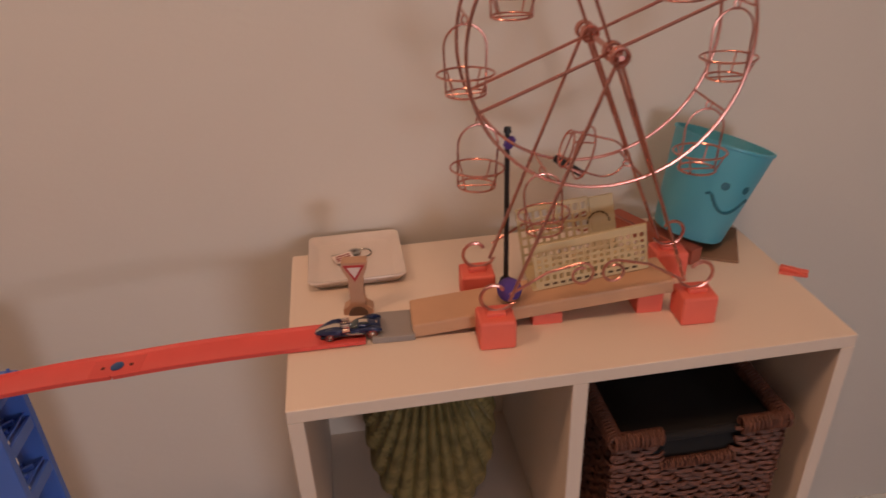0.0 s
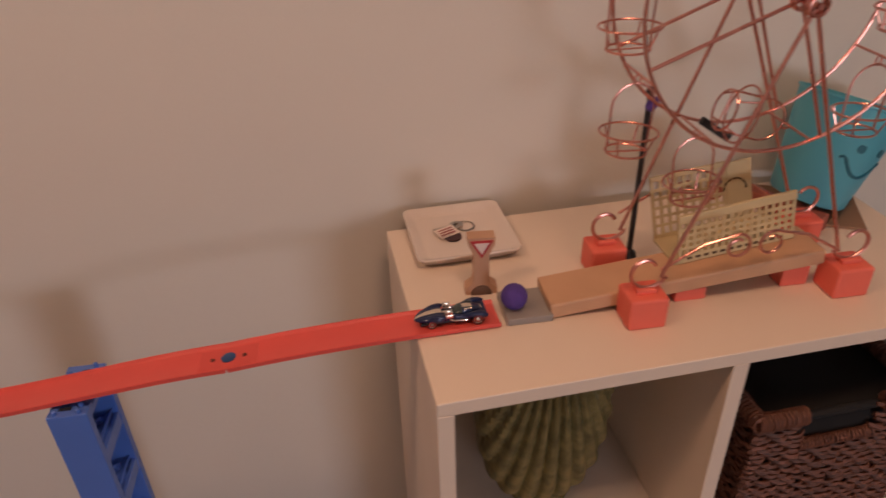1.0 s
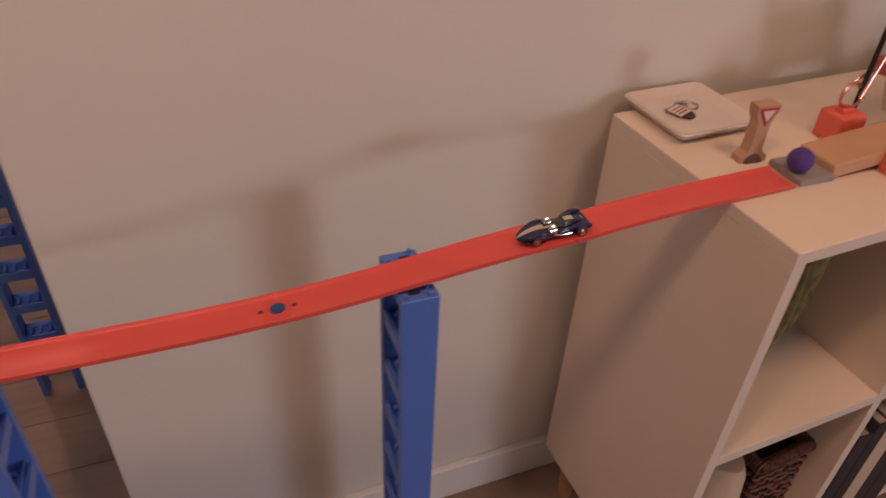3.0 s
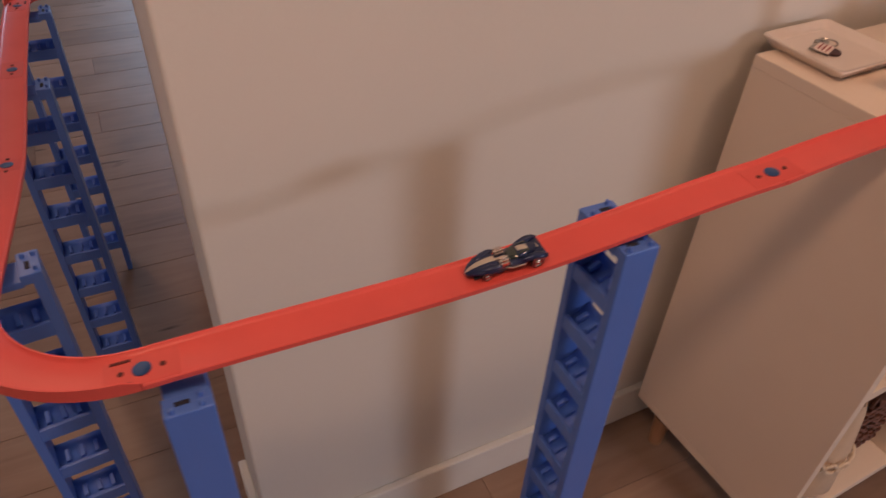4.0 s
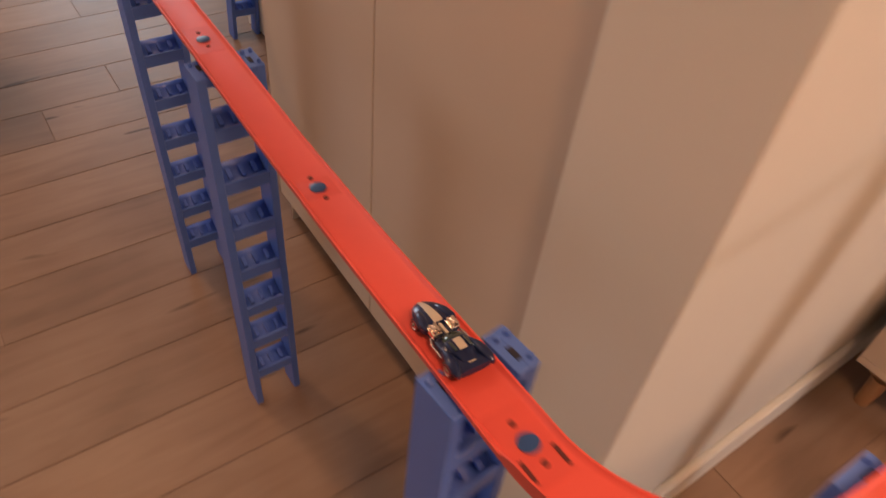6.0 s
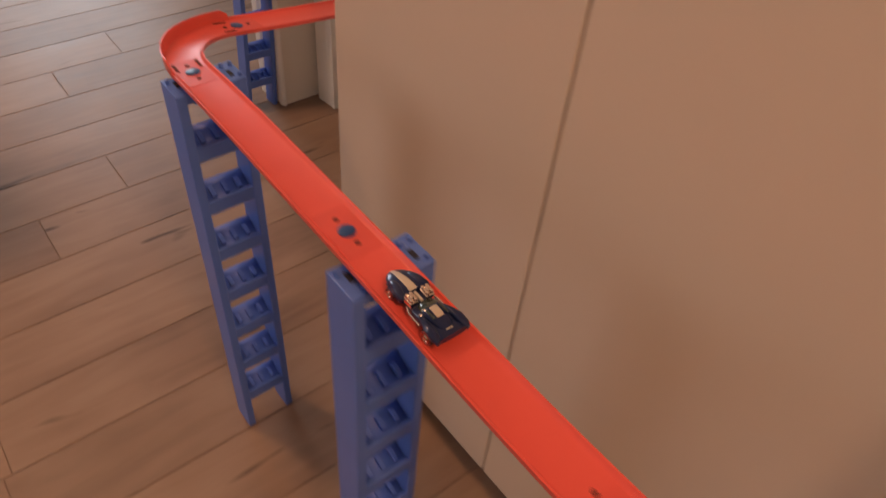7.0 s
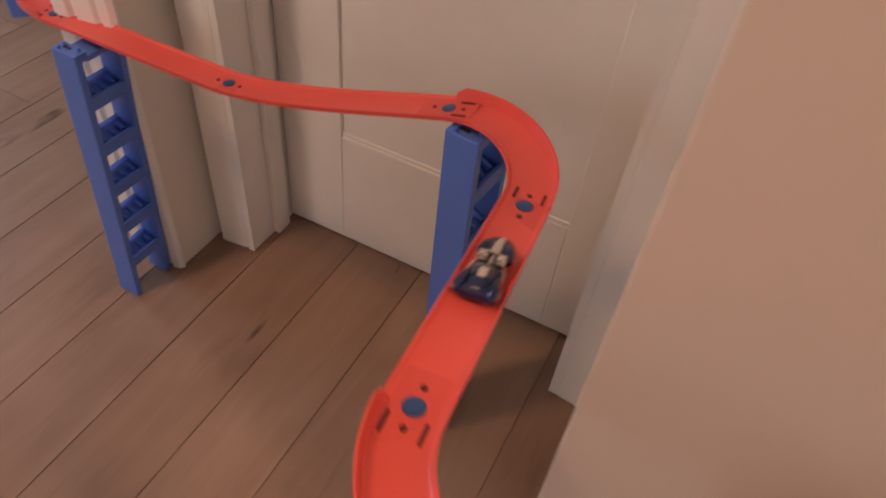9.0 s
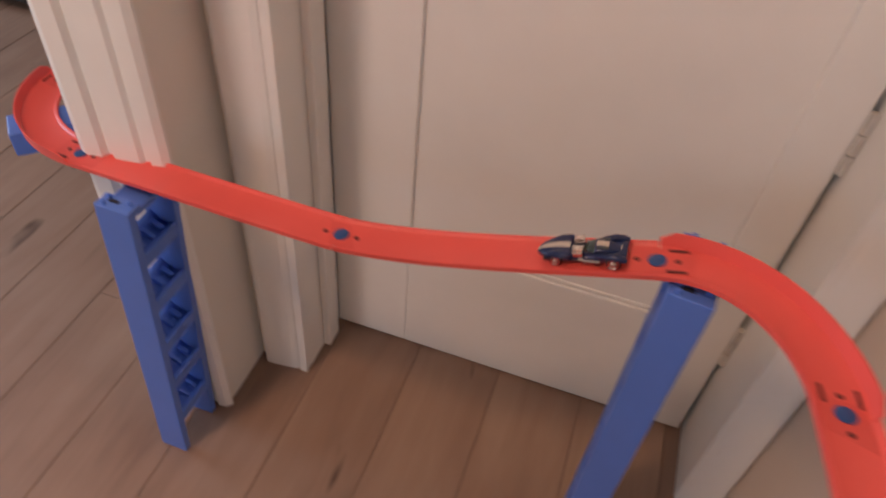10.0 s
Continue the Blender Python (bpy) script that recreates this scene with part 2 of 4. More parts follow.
setting("wall_closet", box(-0.16, 2.4, 0.80, 0.90, 0, 2.5), M_WALL, "plain painted wall behind the door", "wall")


def casing(name, x, y0, y1, flip=False, plain=False):
    """Upright moulded casing board facing -x, with a stepped profile."""
    w = y1 - y0
    prof = [(0.0, 0.004), (0.06, 0.010), (0.18, 0.012), (0.22, 0.0075), (0.27, 0.0080), (0.31, 0.013), (0.60, 0.015), (0.64, 0.0095), (0.70, 0.0100), (0.74, 0.017), (0.92, 0.019), (1.0, 0.016)]
    if plain:
        prof = [(0.0, 0.006), (0.05, 0.010), (0.20, 0.0125), (0.50, 0.0145), (0.80, 0.0165), (0.94, 0.0165), (1.0, 0.014)]
    b = bmesh.new()
    out = []
    for u, d in prof:
        y = y1 - u * w if flip else y0 + u * w
        out.append((x - d, y))
    out.append((x, out[-1][1]))
    out.append((x, out[0][1]))
    lo = [b.verts.new((a, c, 0)) for a, c in out]
    hi = [b.verts.new((a, c, 2.1)) for a, c in out]
    for i in range(len(out)):
        j = (i + 1) % len(out)
        b.faces.new((lo[i], lo[j], hi[j], hi[i]))
    b.faces.new(lo), b.faces.new(hi)
    return setting(name, b, M_TRIM, "white painted moulded door casing", "trim")


casing("trim_casing_near", -0.300, 0.907, 0.959, flip=True, plain=True)
casing("trim_casing_far", -0.300, 1.572, 1.632, plain=True)
casing("trim_casing_corner", -0.405, 1.640, 1.745)
jb = box(-0.312, -0.16, JAMB_R - 0.012, JAMB_R, 0, 2.04)
jb = box(-0.312, -0.16, JAMB_L + 0.002, JAMB_L + 0.014, 0, 2.04, bm=jb)
jb = box(-0.250, -0.215, JAMB_L - 0.010, JAMB_L + 0.002, 0, 2.04, 0.002, bm=jb)
setting("trim_jamb", jb, M_TRIM, "white painted door jamb with its stop", "trim")

door = thing("door_1", "closed white painted door with recessed panels", "door")
tagged(door, kind="structure")
DX = DOOR_X
part("stile", box(DX, DX + 0.035, JAMB_R + 0.007, 1.028, 0.006, 2.03, 0.002), M_TRIM, door)
part("stile", box(DX, DX + 0.035, 1.437, JAMB_L - 0.001, 0.006, 2.03, 0.002), M_TRIM, door)
part("bottom_rail", box(DX, DX + 0.035, 1.028, 1.437, 0.006, 0.245, 0.002), M_TRIM, door)
part("top_rail", box(DX, DX + 0.035, 1.028, 1.437, 1.90, 2.03, 0.002), M_TRIM, door)
part("panel", box(DX + 0.006, DX + 0.026, 1.015, 1.452, 0.235, 1.91), M_TRIM, door)
bd = box(DX + 0.003, DX + 0.010, 1.028, 1.437, 0.245, 0.252, 0.0015)
part("bead", bd, M_TRIM, door)
# hidden strip added behind the hinge gap so that the gap stays dark
part("gap_backing", box(DX + 0.036, DX + 0.050, JAMB_R + 0.0005, JAMB_R + 0.030, 0.006, 2.03), M_TRIM, door)
M_HINGE = stuff("painted_hinge", (0.52, 0.50, 0.45), 0.45, vary=0.1, scale=60)
for z in (0.19, 0.535, 1.75):
    for k in range(3):
        part("hinge", tube([(DX - 0.003, JAMB_R + 0.0038, z + k * 0.026), (DX - 0.003, JAMB_R + 0.0038, z + k * 0.026 + 0.0245)], 0.0048), M_HINGE, door)

# ------------------------------------------------------------ the course of the track
JOINTS = ((0.104, -0.223, 0.8080), (-0.18, -0.233, 0.798), (-0.478, -0.21, 0.7505), (-0.792, -0.192, 0.733), (-0.924, -0.042, 0.714),
          (-0.909, 0.27, 0.673), (-0.904, 0.564, 0.667), (-0.898, 0.867, 0.655), (-0.791, 0.988, 0.624), (-0.559, 1.009, 0.591),
          (-0.438, 1.14, 0.566), (-0.449, 1.423, 0.495), (-0.424, 1.743, 0.471), (-0.291, 1.877, 0.457), (-0.011, 1.892, 0.444))
TURNS = {3: -1, 7: -1, 9: 1, 12: -1}
W_TRACK = 0.0425


def course():
    """Dense points for each piece of the track: straights sag gently, turns are quarter rounds."""
    J = [Vector(j) for j in JOINTS]
    n, out = len(J), []
    slope = []
    for i in range(n):
        a, c = J[max(0, i - 1)], J[min(n - 1, i + 1)]
        slope.append((c.z - a.z) / max(1e-6, (J[i] - a).length + (c - J[i]).length))
    slope[0], slope[10], slope[11] = -0.004, -0.29, -0.09
    for i in range(n - 1):
        a, b = J[i], J[i + 1]
        if i in TURNS:
            d0 = (J[i] - J[i - 1]).xy.normalized()
            d1 = (J[i + 2] - J[i + 1]).xy.normalized()
            k = 0.39 * (b - a).xy.length
            c0, c1 = a.xy + d0 * k, b.xy - d1 * k
            N = 20
            pts = [((1 - u) ** 3 * a.xy + 3 * u * (1 - u) ** 2 * c0 + 3 * u * u * (1 - u) * c1 + u ** 3 * b.xy) for u in [q / N for q in range(N + 1)]]
        else:
            N = 12
            pts = [a.xy.lerp(b.xy, q / N) for q in range(N + 1)]
        ln = sum((q - p).length for p, q in zip(pts, pts[1:]))
        row = []
        for q, p in enumerate(pts):
            u = q / N
            z = (2 * u ** 3 - 3 * u * u + 1) * a.z + (u ** 3 - 2 * u * u + u) * ln * slope[i] + (3 * u * u - 2 * u ** 3) * b.z + (u ** 3 - u * u) * ln * slope[i + 1]
            row.append(Vector((p.x, p.y, z)))
        out.append(row)
    return out


COURSE = course()
LINE = [p for k, row in enumerate(COURSE) for p in (row if k == 0 else row[1:])]
ARC = [0.0]
for p, q in zip(LINE, LINE[1:]):
    ARC.append(ARC[-1] + (q - p).length)


def on_track(s):
    """The point and direction of the track's middle, s metres from its upper end."""
    s = min(max(s, 0.0), ARC[-1] - 1e-4)
    i = next(k for k in range(len(ARC) - 1) if ARC[k + 1] > s)
    u = (s - ARC[i]) / (ARC[i + 1] - ARC[i])
    return LINE[i].lerp(LINE[i + 1], u), (LINE[i + 1] - LINE[i]).normalized()


def track_piece(i, row):
    turn = TURNS.get(i, 0)
    name = "track_curve" if turn else "track_straight"
    label = "curved orange plastic toy track with a raised outer wall" if turn else "straight orange plastic toy track with low side lips"
    h = W_TRACK / 2
    lipl, lipr = (0.0032, 0.0032)
    if turn < 0:
        lipl = 0.013
    if turn > 0:
        lipr = 0.013
    n = len(row)
    b = bmesh.new()
    rings = []
    for k, p in enumerate(row):
        d = (row[min(k + 1, n - 1)] - row[max(k - 1, 0)]).normalized()
        side = Vector((-d.y, d.x, 0)).normalized()
        up = d.cross(side) * -1
        up = side.cross(d) * -1
        up = up if up.z > 0 else -up
        e = 1.0
        if turn:
            e = min(1.0, min(k, n - 1 - k) / 2.0 + 0.55)
        ll, lr = lipl * (e if turn < 0 else 1), lipr * (e if turn > 0 else 1)
        prof = [(h, -0.002), (h + 0.10 * ll, ll), (h - 0.0016 + 0.10 * ll, ll), (h - 0.003, 0.0008), (h - 0.005, 0), (-h + 0.005, 0), (-h + 0.003, 0.0008), (-h + 0.0016 - 0.10 * lr, lr), (-h - 0.10 * lr, lr), (-h, -0.002)]
        rings.append([b.verts.new(p + side * u + up * v) for u, v in prof])
    m = len(rings[0])
    for a, c in zip(rings, rings[1:]):
        for q in range(m):
            b.faces.new((a[q], a[(q + 1) % m], c[(q + 1) % m], c[q]))
    b.faces.new(rings[0]), b.faces.new(rings[-1])
    ob = part(name, b, M_ORANGE, smooth=True)
    tagged(ob, label, "toy track", "orange toy track pieces")
    return ob


def flat_disc(r, h=0.0006, seg=16, sx=1.0):
    b = bmesh.new()
    bmesh.ops.create_cone(b, cap_ends=True, segments=seg, radius1=r, radius2=r * 0.92, depth=h)
    for v in b.verts:
        v.co.x *= sx
    return b


def fittings(ob, i):
    """The connector at the lower end of a piece: blue button, two holes, and slots on turns."""
    p = COURSE[i][-1]
    d = (COURSE[i][-1] - COURSE[i][-2]).normalized()
    nxt = i + 1 if i + 1 < len(COURSE) else i
    e = (COURSE[nxt][1] - COURSE[nxt][0]).normalized() if nxt != i else d
    d = ((d + e) / 2).normalized()
    side = Vector((-d.y, d.x, 0)).normalized()
    up = d.cross(side)
    R = Matrix((d, side, up)).transposed().to_4x4()

    def at(u, v, w):
        return Matrix.Translation(p + d * u + side * v + up * w) @ R

    part("connector_tongue", moved(box(-0.030, 0.030, -0.0155, 0.0155, -0.0002, 0.00015), at(0, 0, 0)), M_TONGUE, ob)
    part("connector_button", moved(lathe([(0, 0.0004), (0.0076, 0.0004), (0.0076, 0.0011), (0.0066, 0.0015), (0, 0.0013)], 20), at(0, 0, 0)), M_BUTTON, ob, "dark blue round connector button", True)
    for u in (-0.0165, 0.0165):
        part("hole", moved(flat_disc(0.0025), at(u, 0, 0.0005)), M_HOLE, ob)
    if i in TURNS or nxt in TURNS:
        sgn = 1 if nxt in TURNS and i not in TURNS else -1
        for v in (-0.0125, 0.0125):
            part("slot", moved(box(-0.008, 0.008, -0.0013, 0.0013, -0.0002, 0.0006), at(sgn * 0.0165, v, 0.0004)), M_HOLE, ob)


for i, row in enumerate(COURSE):
    piece = track_piece(i, row)
    fittings(piece, i)
    if i == 12:
        mid_ = row[len(row) // 2]
        part("support_bracket", moved(box(-0.034, 0.034, -0.020, 0.020, -0.034, -0.0025, 0.002), pose(mid_.x, mid_.y, mid_.z, 0, 0, -45)), M_BLUE, piece, "blue plastic bracket")


# ------------------------------------------------------------ towers
def tower(at, turn, height, label):
    """Blue ladder tower: local x across the track, open faces to local -y and +y."""
    W, D = 0.080, 0.040
    t = thing("track_tower", label, "toy tower", "blue toy track towers", pose(at[0], at[1], 0, 0, 0, turn))
    n = max(2, round(height / 0.079))
    pitch = height / n
    for s in (-1, 1):
        x0, x1 = sorted((s * W / 2, s * (W / 2 - 0.011)))
        part("side_rail", box(x0, x1, -D / 2, D / 2, 0, height, 0.0012), M_BLUE, t)
        x0, x1 = sorted((s * (W / 2 - 0.0100), s * (W / 2 - 0.0205)))
        part("top_block", box(x0, x1, -D / 2 + 0.0004, D / 2 - 0.0004, height - 0.0125, height - 0.0003, 0.0008), M_BLUE, t)
        xc = s * (W / 2 - 0.0095)
        part("socket_hole", moved(box(-0.006, 0.006, -0.0022, 0.0022, -0.0004, 0.0006), pose(xc - s * 0.002, -s * 0.004, height, 0, 0, 90)), M_BLACKHOLE, t)
        for px, py in ((-0.005, 0.011), (0.005, 0.011), (0.005, -0.013)):
            part("peg", moved(lathe([(0, 0), (0.0024, 0), (0.0022, 0.0045), (0.0012, 0.005), (0, 0.005)], 10), pose(xc + px, py, height)), M_BLUE, t)
    w = W / 2 - 0.0105
    bar = box(-w, w, -D / 2 + 0.001, -D / 2 + 0.006, -0.010, 0.010, 0.001)
    bar = box(-w, w, D / 2 - 0.006, D / 2 - 0.001, -0.006, 0.012, 0.001, bm=bar)
    arc = [(-D / 2 + 0.0045, -0.004), (-0.008, -0.0035), (0.0, -0.001), (0.007, 0.004), (D / 2 - 0.0065, 0.011)]
    tray = bmesh.new()
    rows_ = [[tray.verts.new((x, y, z + 0.008 + dz)) for y, z in arc] for x, dz in ((-w, 0.0), (w, 0.0), (-w, -0.003), (w, -0.003))]
    for k in range(len(arc) - 1):
        tray.faces.new((rows_[0][k], rows_[1][k], rows_[1][k + 1], rows_[0][k + 1])).smooth = True
        tray.faces.new((rows_[2][k + 1], rows_[3][k + 1], rows_[3][k], rows_[2][k])).smooth = True
        tray.faces.new((rows_[0][k + 1], rows_[2][k + 1], rows_[2][k], rows_[0][k]))
        tray.faces.new((rows_[1][k], rows_[3][k], rows_[3][k + 1], rows_[1][k + 1]))
    for k in (0, -1):
        tray.faces.new((rows_[0][k], rows_[2][k], rows_[3][k], rows_[1][k]))
    bmesh.ops.recalc_face_normals(tray, faces=tray.faces[:])
    for px in (-0.017, 0.0, 0.017):
        tray = joined(tray, moved(box(-0.0028, 0.0028, -0.009, 0.006, 0.0, 0.0065, 0.001), pose(px, 0, 0.0085, 24, 0, 0)))
    first_bar = part("rung", bar, M_BLUE, t)
    first_tray = part("tray", tray, M_TRAY, t)
    for k in range(1, n):
        m = pose(0, 0, k * pitch)
        if k == 1:
            first_bar.matrix_basis = m
            first_tray.matrix_basis = m
        else:
            share("rung", first_bar.data, t, m)
            share("tray", first_tray.data, t, m)
    part("top_bar", box(-W / 2 + 0.019, W / 2 - 0.019, -D / 2 + 0.002, D / 2 - 0.002, height - 0.016, height - 0.008, 0.001), M_BLUE, t)
    return t


TALL = "tall blue plastic ladder tower holding up the orange track"
LOW = "low blue plastic ladder tower holding up the orange track"
tower((-0.345, -0.213), -90, 0.763, TALL)
tower((-0.765, -0.199), -90, 0.720, TALL)
tower((-0.911, 0.024), 5, 0.700, TALL)
tower((-0.896, 0.526), 0, 0.655, TALL)
tower((-0.887, 0.870), 0, 0.642, TALL)
tower((-0.430, 1.105), -6, 0.563, LOW)
tower((-0.462, 1.681), 0, 0.473, LOW).matrix_world = pose(-0.462, 1.681, -0.001, 2.6, 1.8, 0)


# ------------------------------------------------------------ shelf unit
M_LEG = stuff("varnished_beech", (0.42, 0.24, 0.13), 0.45, vary=0.2, scale=25)
M_COPPER = stuff("copper_wire", (0.66, 0.31, 0.25), 0.28, 1.0, vary=0.06, scale=60)
M_FOOT = stuff("coral_plastic", (0.80, 0.155, 0.100), 0.6, vary=0.06, scale=30, bump=0.25, bump_scale=300)
M_PINE = stuff("pale_pine", (0.56, 0.335, 0.195), 0.55, vary=0.14, scale=18, bump=0.1)
M_GREY = stuff("grey_block_plastic", (0.30, 0.27, 0.25), 0.6, vary=0.06, scale=30)
M_BALL = stuff("purple_felt", (0.085, 0.045, 0.26), 0.85, vary=0.2, scale=200, bump=0.6, bump_scale=500)
M_YELLOW = stuff("pale_yellow_plastic", (0.60, 0.48, 0.26), 0.5, vary=0.05, scale=20)
M_AQUA = stuff("aqua_plastic", (0.115, 0.45, 0.58), 0.42, vary=0.04, scale=14)
M_AQUA_DARK = stuff("printed_teal", (0.02, 0.14, 0.20), 0.5)
M_CARD = stuff("brown_cardboard", (0.27, 0.16, 0.095), 0.85, vary=0.15, scale=25)
M_BRICKRED = stuff("red_stained_wood", (0.36, 0.10, 0.060), 0.6, vary=0.12, scale=22)
M_CHINA = stuff("white_glazed_china", (0.72, 0.63, 0.56), 0.22, vary=0.03, scale=8, coat=0.4)
M_STEEL = stuff("dull_steel", (0.45, 0.42, 0.38), 0.35, 1.0, vary=0.15, scale=80)
M_PAPER = stuff("paper_tag", (0.78, 0.66, 0.60), 0.8, vary=0.04)
M_INK = stuff("faded_red_ink", (0.32, 0.08, 0.08), 0.8)
M_BEECH = stuff("raw_beech", (0.50, 0.30, 0.19), 0.7, vary=0.15, scale=40)
M_DARKWOOD = stuff("dark_sawn_wood", (0.13, 0.075, 0.05), 0.8, vary=0.2, scale=40)
M_SIGNRED = stuff("sign_red", (0.42, 0.03, 0.035), 0.5)
M_SIGNWHITE = stuff("sign_white", (0.74, 0.62, 0.58), 0.5)
M_BLACK = stuff("black_plastic", (0.012, 0.011, 0.013), 0.4, vary=0.2)
M_MOSS = stuff("mossy_stoneware", (0.215, 0.172, 0.060), 0.55, vary=0.6, scale=45, bump=0.6, bump_scale=90, dirt=1.0, dirt_scale=55)
M_WICKER = stuff("dark_brown_wicker", (0.140, 0.054, 0.032), 0.58, vary=0.85, scale=90, bump=0.4, bump_scale=400)
M_BLACK_FILL = stuff("black_fill", (0.010, 0.009, 0.009), 0.9)
M_CREAM = stuff("cream_cloth", (0.62, 0.47, 0.33), 0.9, vary=0.1, scale=60, bump=0.5, bump_scale=400)
M_BOOK = stuff("dark_book_cloth", (0.035, 0.028, 0.030), 0.6, vary=0.3, scale=20)
M_PAGES = stuff("book_pages", (0.55, 0.45, 0.36), 0.8, vary=0.1, scale=80)

SX0, SX1, SY0, SY1, SZ0, SZ1, ST = 0.0205, 0.6635, -0.3450, -0.0185, 0.100, 0.804, 0.017
shelf = thing("cube_shelf", "white laminate cube shelf unit with four compartments on wooden legs", "shelf unit")
part("top", box(SX0, SX1, SY0, SY1, SZ1 - ST, SZ1, 0.0012), M_LAM, shelf)
part("bottom", box(SX0, SX1, SY0, SY1, SZ0, SZ0 + ST, 0.0012), M_LAM, shelf)
part("side_panel", box(SX0, SX0 + ST, SY0, SY1, SZ0 + ST, SZ1 - ST, 0.0008), M_LAM, shelf)
part("side_panel", box(SX1 - ST, SX1, SY0, SY1, SZ0 + ST, SZ1 - ST, 0.0008), M_LAM, shelf)
part("divider", box(0.328, 0.346, SY0, SY1 - 0.008, SZ0 + ST, SZ1 - ST, 0.0008), M_LAM, shelf)
part("shelf_board", box(SX0 + ST, 0.328, SY0, SY1 - 0.008, 0.448, 0.466, 0.0008), M_LAM, shelf)
part("shelf_board", box(0.346, SX1 - ST, SY0, SY1 - 0.008, 0.448, 0.466, 0.0008), M_LAM, shelf)
part("back_panel", box(SX0 + ST, SX1 - ST, SY1 - 0.008, SY1 - 0.002, SZ0 + ST, SZ1 - ST), M_LAM, shelf)
part("base_frame", box(SX0 + 0.02, SX1 - 0.02, -0.305, -0.275, 0.078, 0.0995, 0.002), M_LEG, shelf)
part("base_frame", box(SX0 + 0.02, SX1 - 0.02, -0.075, -0.045, 0.078, 0.0995, 0.002), M_LEG, shelf)
part("base_frame", box(SX0 + 0.02, SX0 + 0.05, -0.275, -0.075, 0.078, 0.0995, 0.002), M_LEG, shelf)
part("base_frame", box(SX1 - 0.05, SX1 - 0.02, -0.275, -0.075, 0.078, 0.0995, 0.002), M_LEG, shelf)
for x in (SX0 + 0.030, SX1 - 0.034):
    for y in (-0.285, -0.068):
        part("leg", moved(lathe([(0, 0), (0.013, 0), (0.0135, 0.004), (0.018, 0.078), (0, 0.078)], 18), pose(x, y, 0)), M_LEG, shelf, "", True)

shelf.matrix_world = pose(SX0, SY0, 0, 0, 0, 3.3) @ pose(-SX0, -SY0, 0)
TOP = SZ1


# ------------------------------------------------------------ copper wheel
def ring_points(r, n=64, y=0.0, cx=0.0, cz=0.0):
    return [(cx + r * math.cos(2 * math.pi * k / n), y, cz + r * math.sin(2 * math.pi * k / n)) for k in range(n)]


wheel = thing("ferris_wheel", "copper wire ferris wheel ornament with hanging baskets on coral blocks", "ornament")
HX, HZ, RW = 0.368, 1.122, 0.1450
YF, YB = -0.240, -0.162
AF, AB = -0.262, -0.140
for y in (YF, YB):
    part("rim", tube(ring_points(RW, 72, y, HX, HZ), 0.0019, 8, closed=True), M_COPPER, wheel, "", True)
    for a in (22, 112):
        c, s = math.cos(radians(a)) * RW, math.sin(radians(a)) * RW
        part("spoke", tube([(HX - c, y, HZ - s), (HX + c, y, HZ + s)], 0.0019), M_COPPER, wheel, "", True)
part("axle", tube([(HX, AF - 0.006, HZ), (HX, AB + 0.006, HZ)], 0.003), M_COPPER, wheel, "", True)
for y in (AF, YF, YB, AB):
    hub = None
    for k in (-0.003, 0.0, 0.003):
        hub = tube(ring_points(0.0085, 20, y + k, HX, HZ), 0.0018, 7, closed=True, bm=hub)
    part("hub", hub, M_COPPER, wheel, "", True)


def spiral(cx, cz, y, r0, r1, a0, turn, n=26):
    return [(cx + (r0 + (r1 - r0) * k / n) * math.cos(radians(a0 + turn * k / n)), y, cz + (r0 + (r1 - r0) * k / n) * math.sin(radians(a0 + turn * k / n))) for k in range(n + 1)]


FEET = ((0.248, AF - 0.004, -1), (0.487, AF + 0.008, 1), (0.241, AB - 0.027, -1), (0.494, AB - 0.012, 1))
for fx, fy, s in FEET:
    top = (HX, AF if fy < -0.2 else AB, HZ)
    low = Vector((fx + (0.016 if s < 0 else -0.016), fy, TOP + 0.052))
    cx, cz, r = fx, TOP + 0.062, 0.0240
    curl = spiral(cx, cz, fy, r, 0.010, -25 if s < 0 else 205, -300 if s < 0 else 300)
    part("leg", tube([top, low] + curl, 0.0021, 8), M_COPPER, wheel, "", True)
    part("foot_block", box(fx - 0.021, fx + 0.021, fy - 0.019, fy + 0.019, TOP, TOP + 0.037, 0.003), M_FOOT, wheel, "coral plastic foot block")
    part("foot_cap", box(fx - 0.011, fx + 0.011, fy - 0.007, fy + 0.007, TOP + 0.037, TOP + 0.042, 0.001), M_FOOT, wheel)
for fy in (AF, AB):
    for s in (-1, 1):
        pts = [(0.365 + s * 0.100, fy, TOP + 0.058), (0.365 + s * 0.058, fy, TOP + 0.083), (0.365 + s * 0.020, fy, TOP + 0.092)]
        pts += spiral(0.365 + s * 0.019, TOP + 0.077, fy, 0.0150, 0.008, 80 if s > 0 else 100, 400 if s > 0 else -400)
        part("scroll", tube(pts, 0.0017, 7), M_COPPER, wheel, "", True)


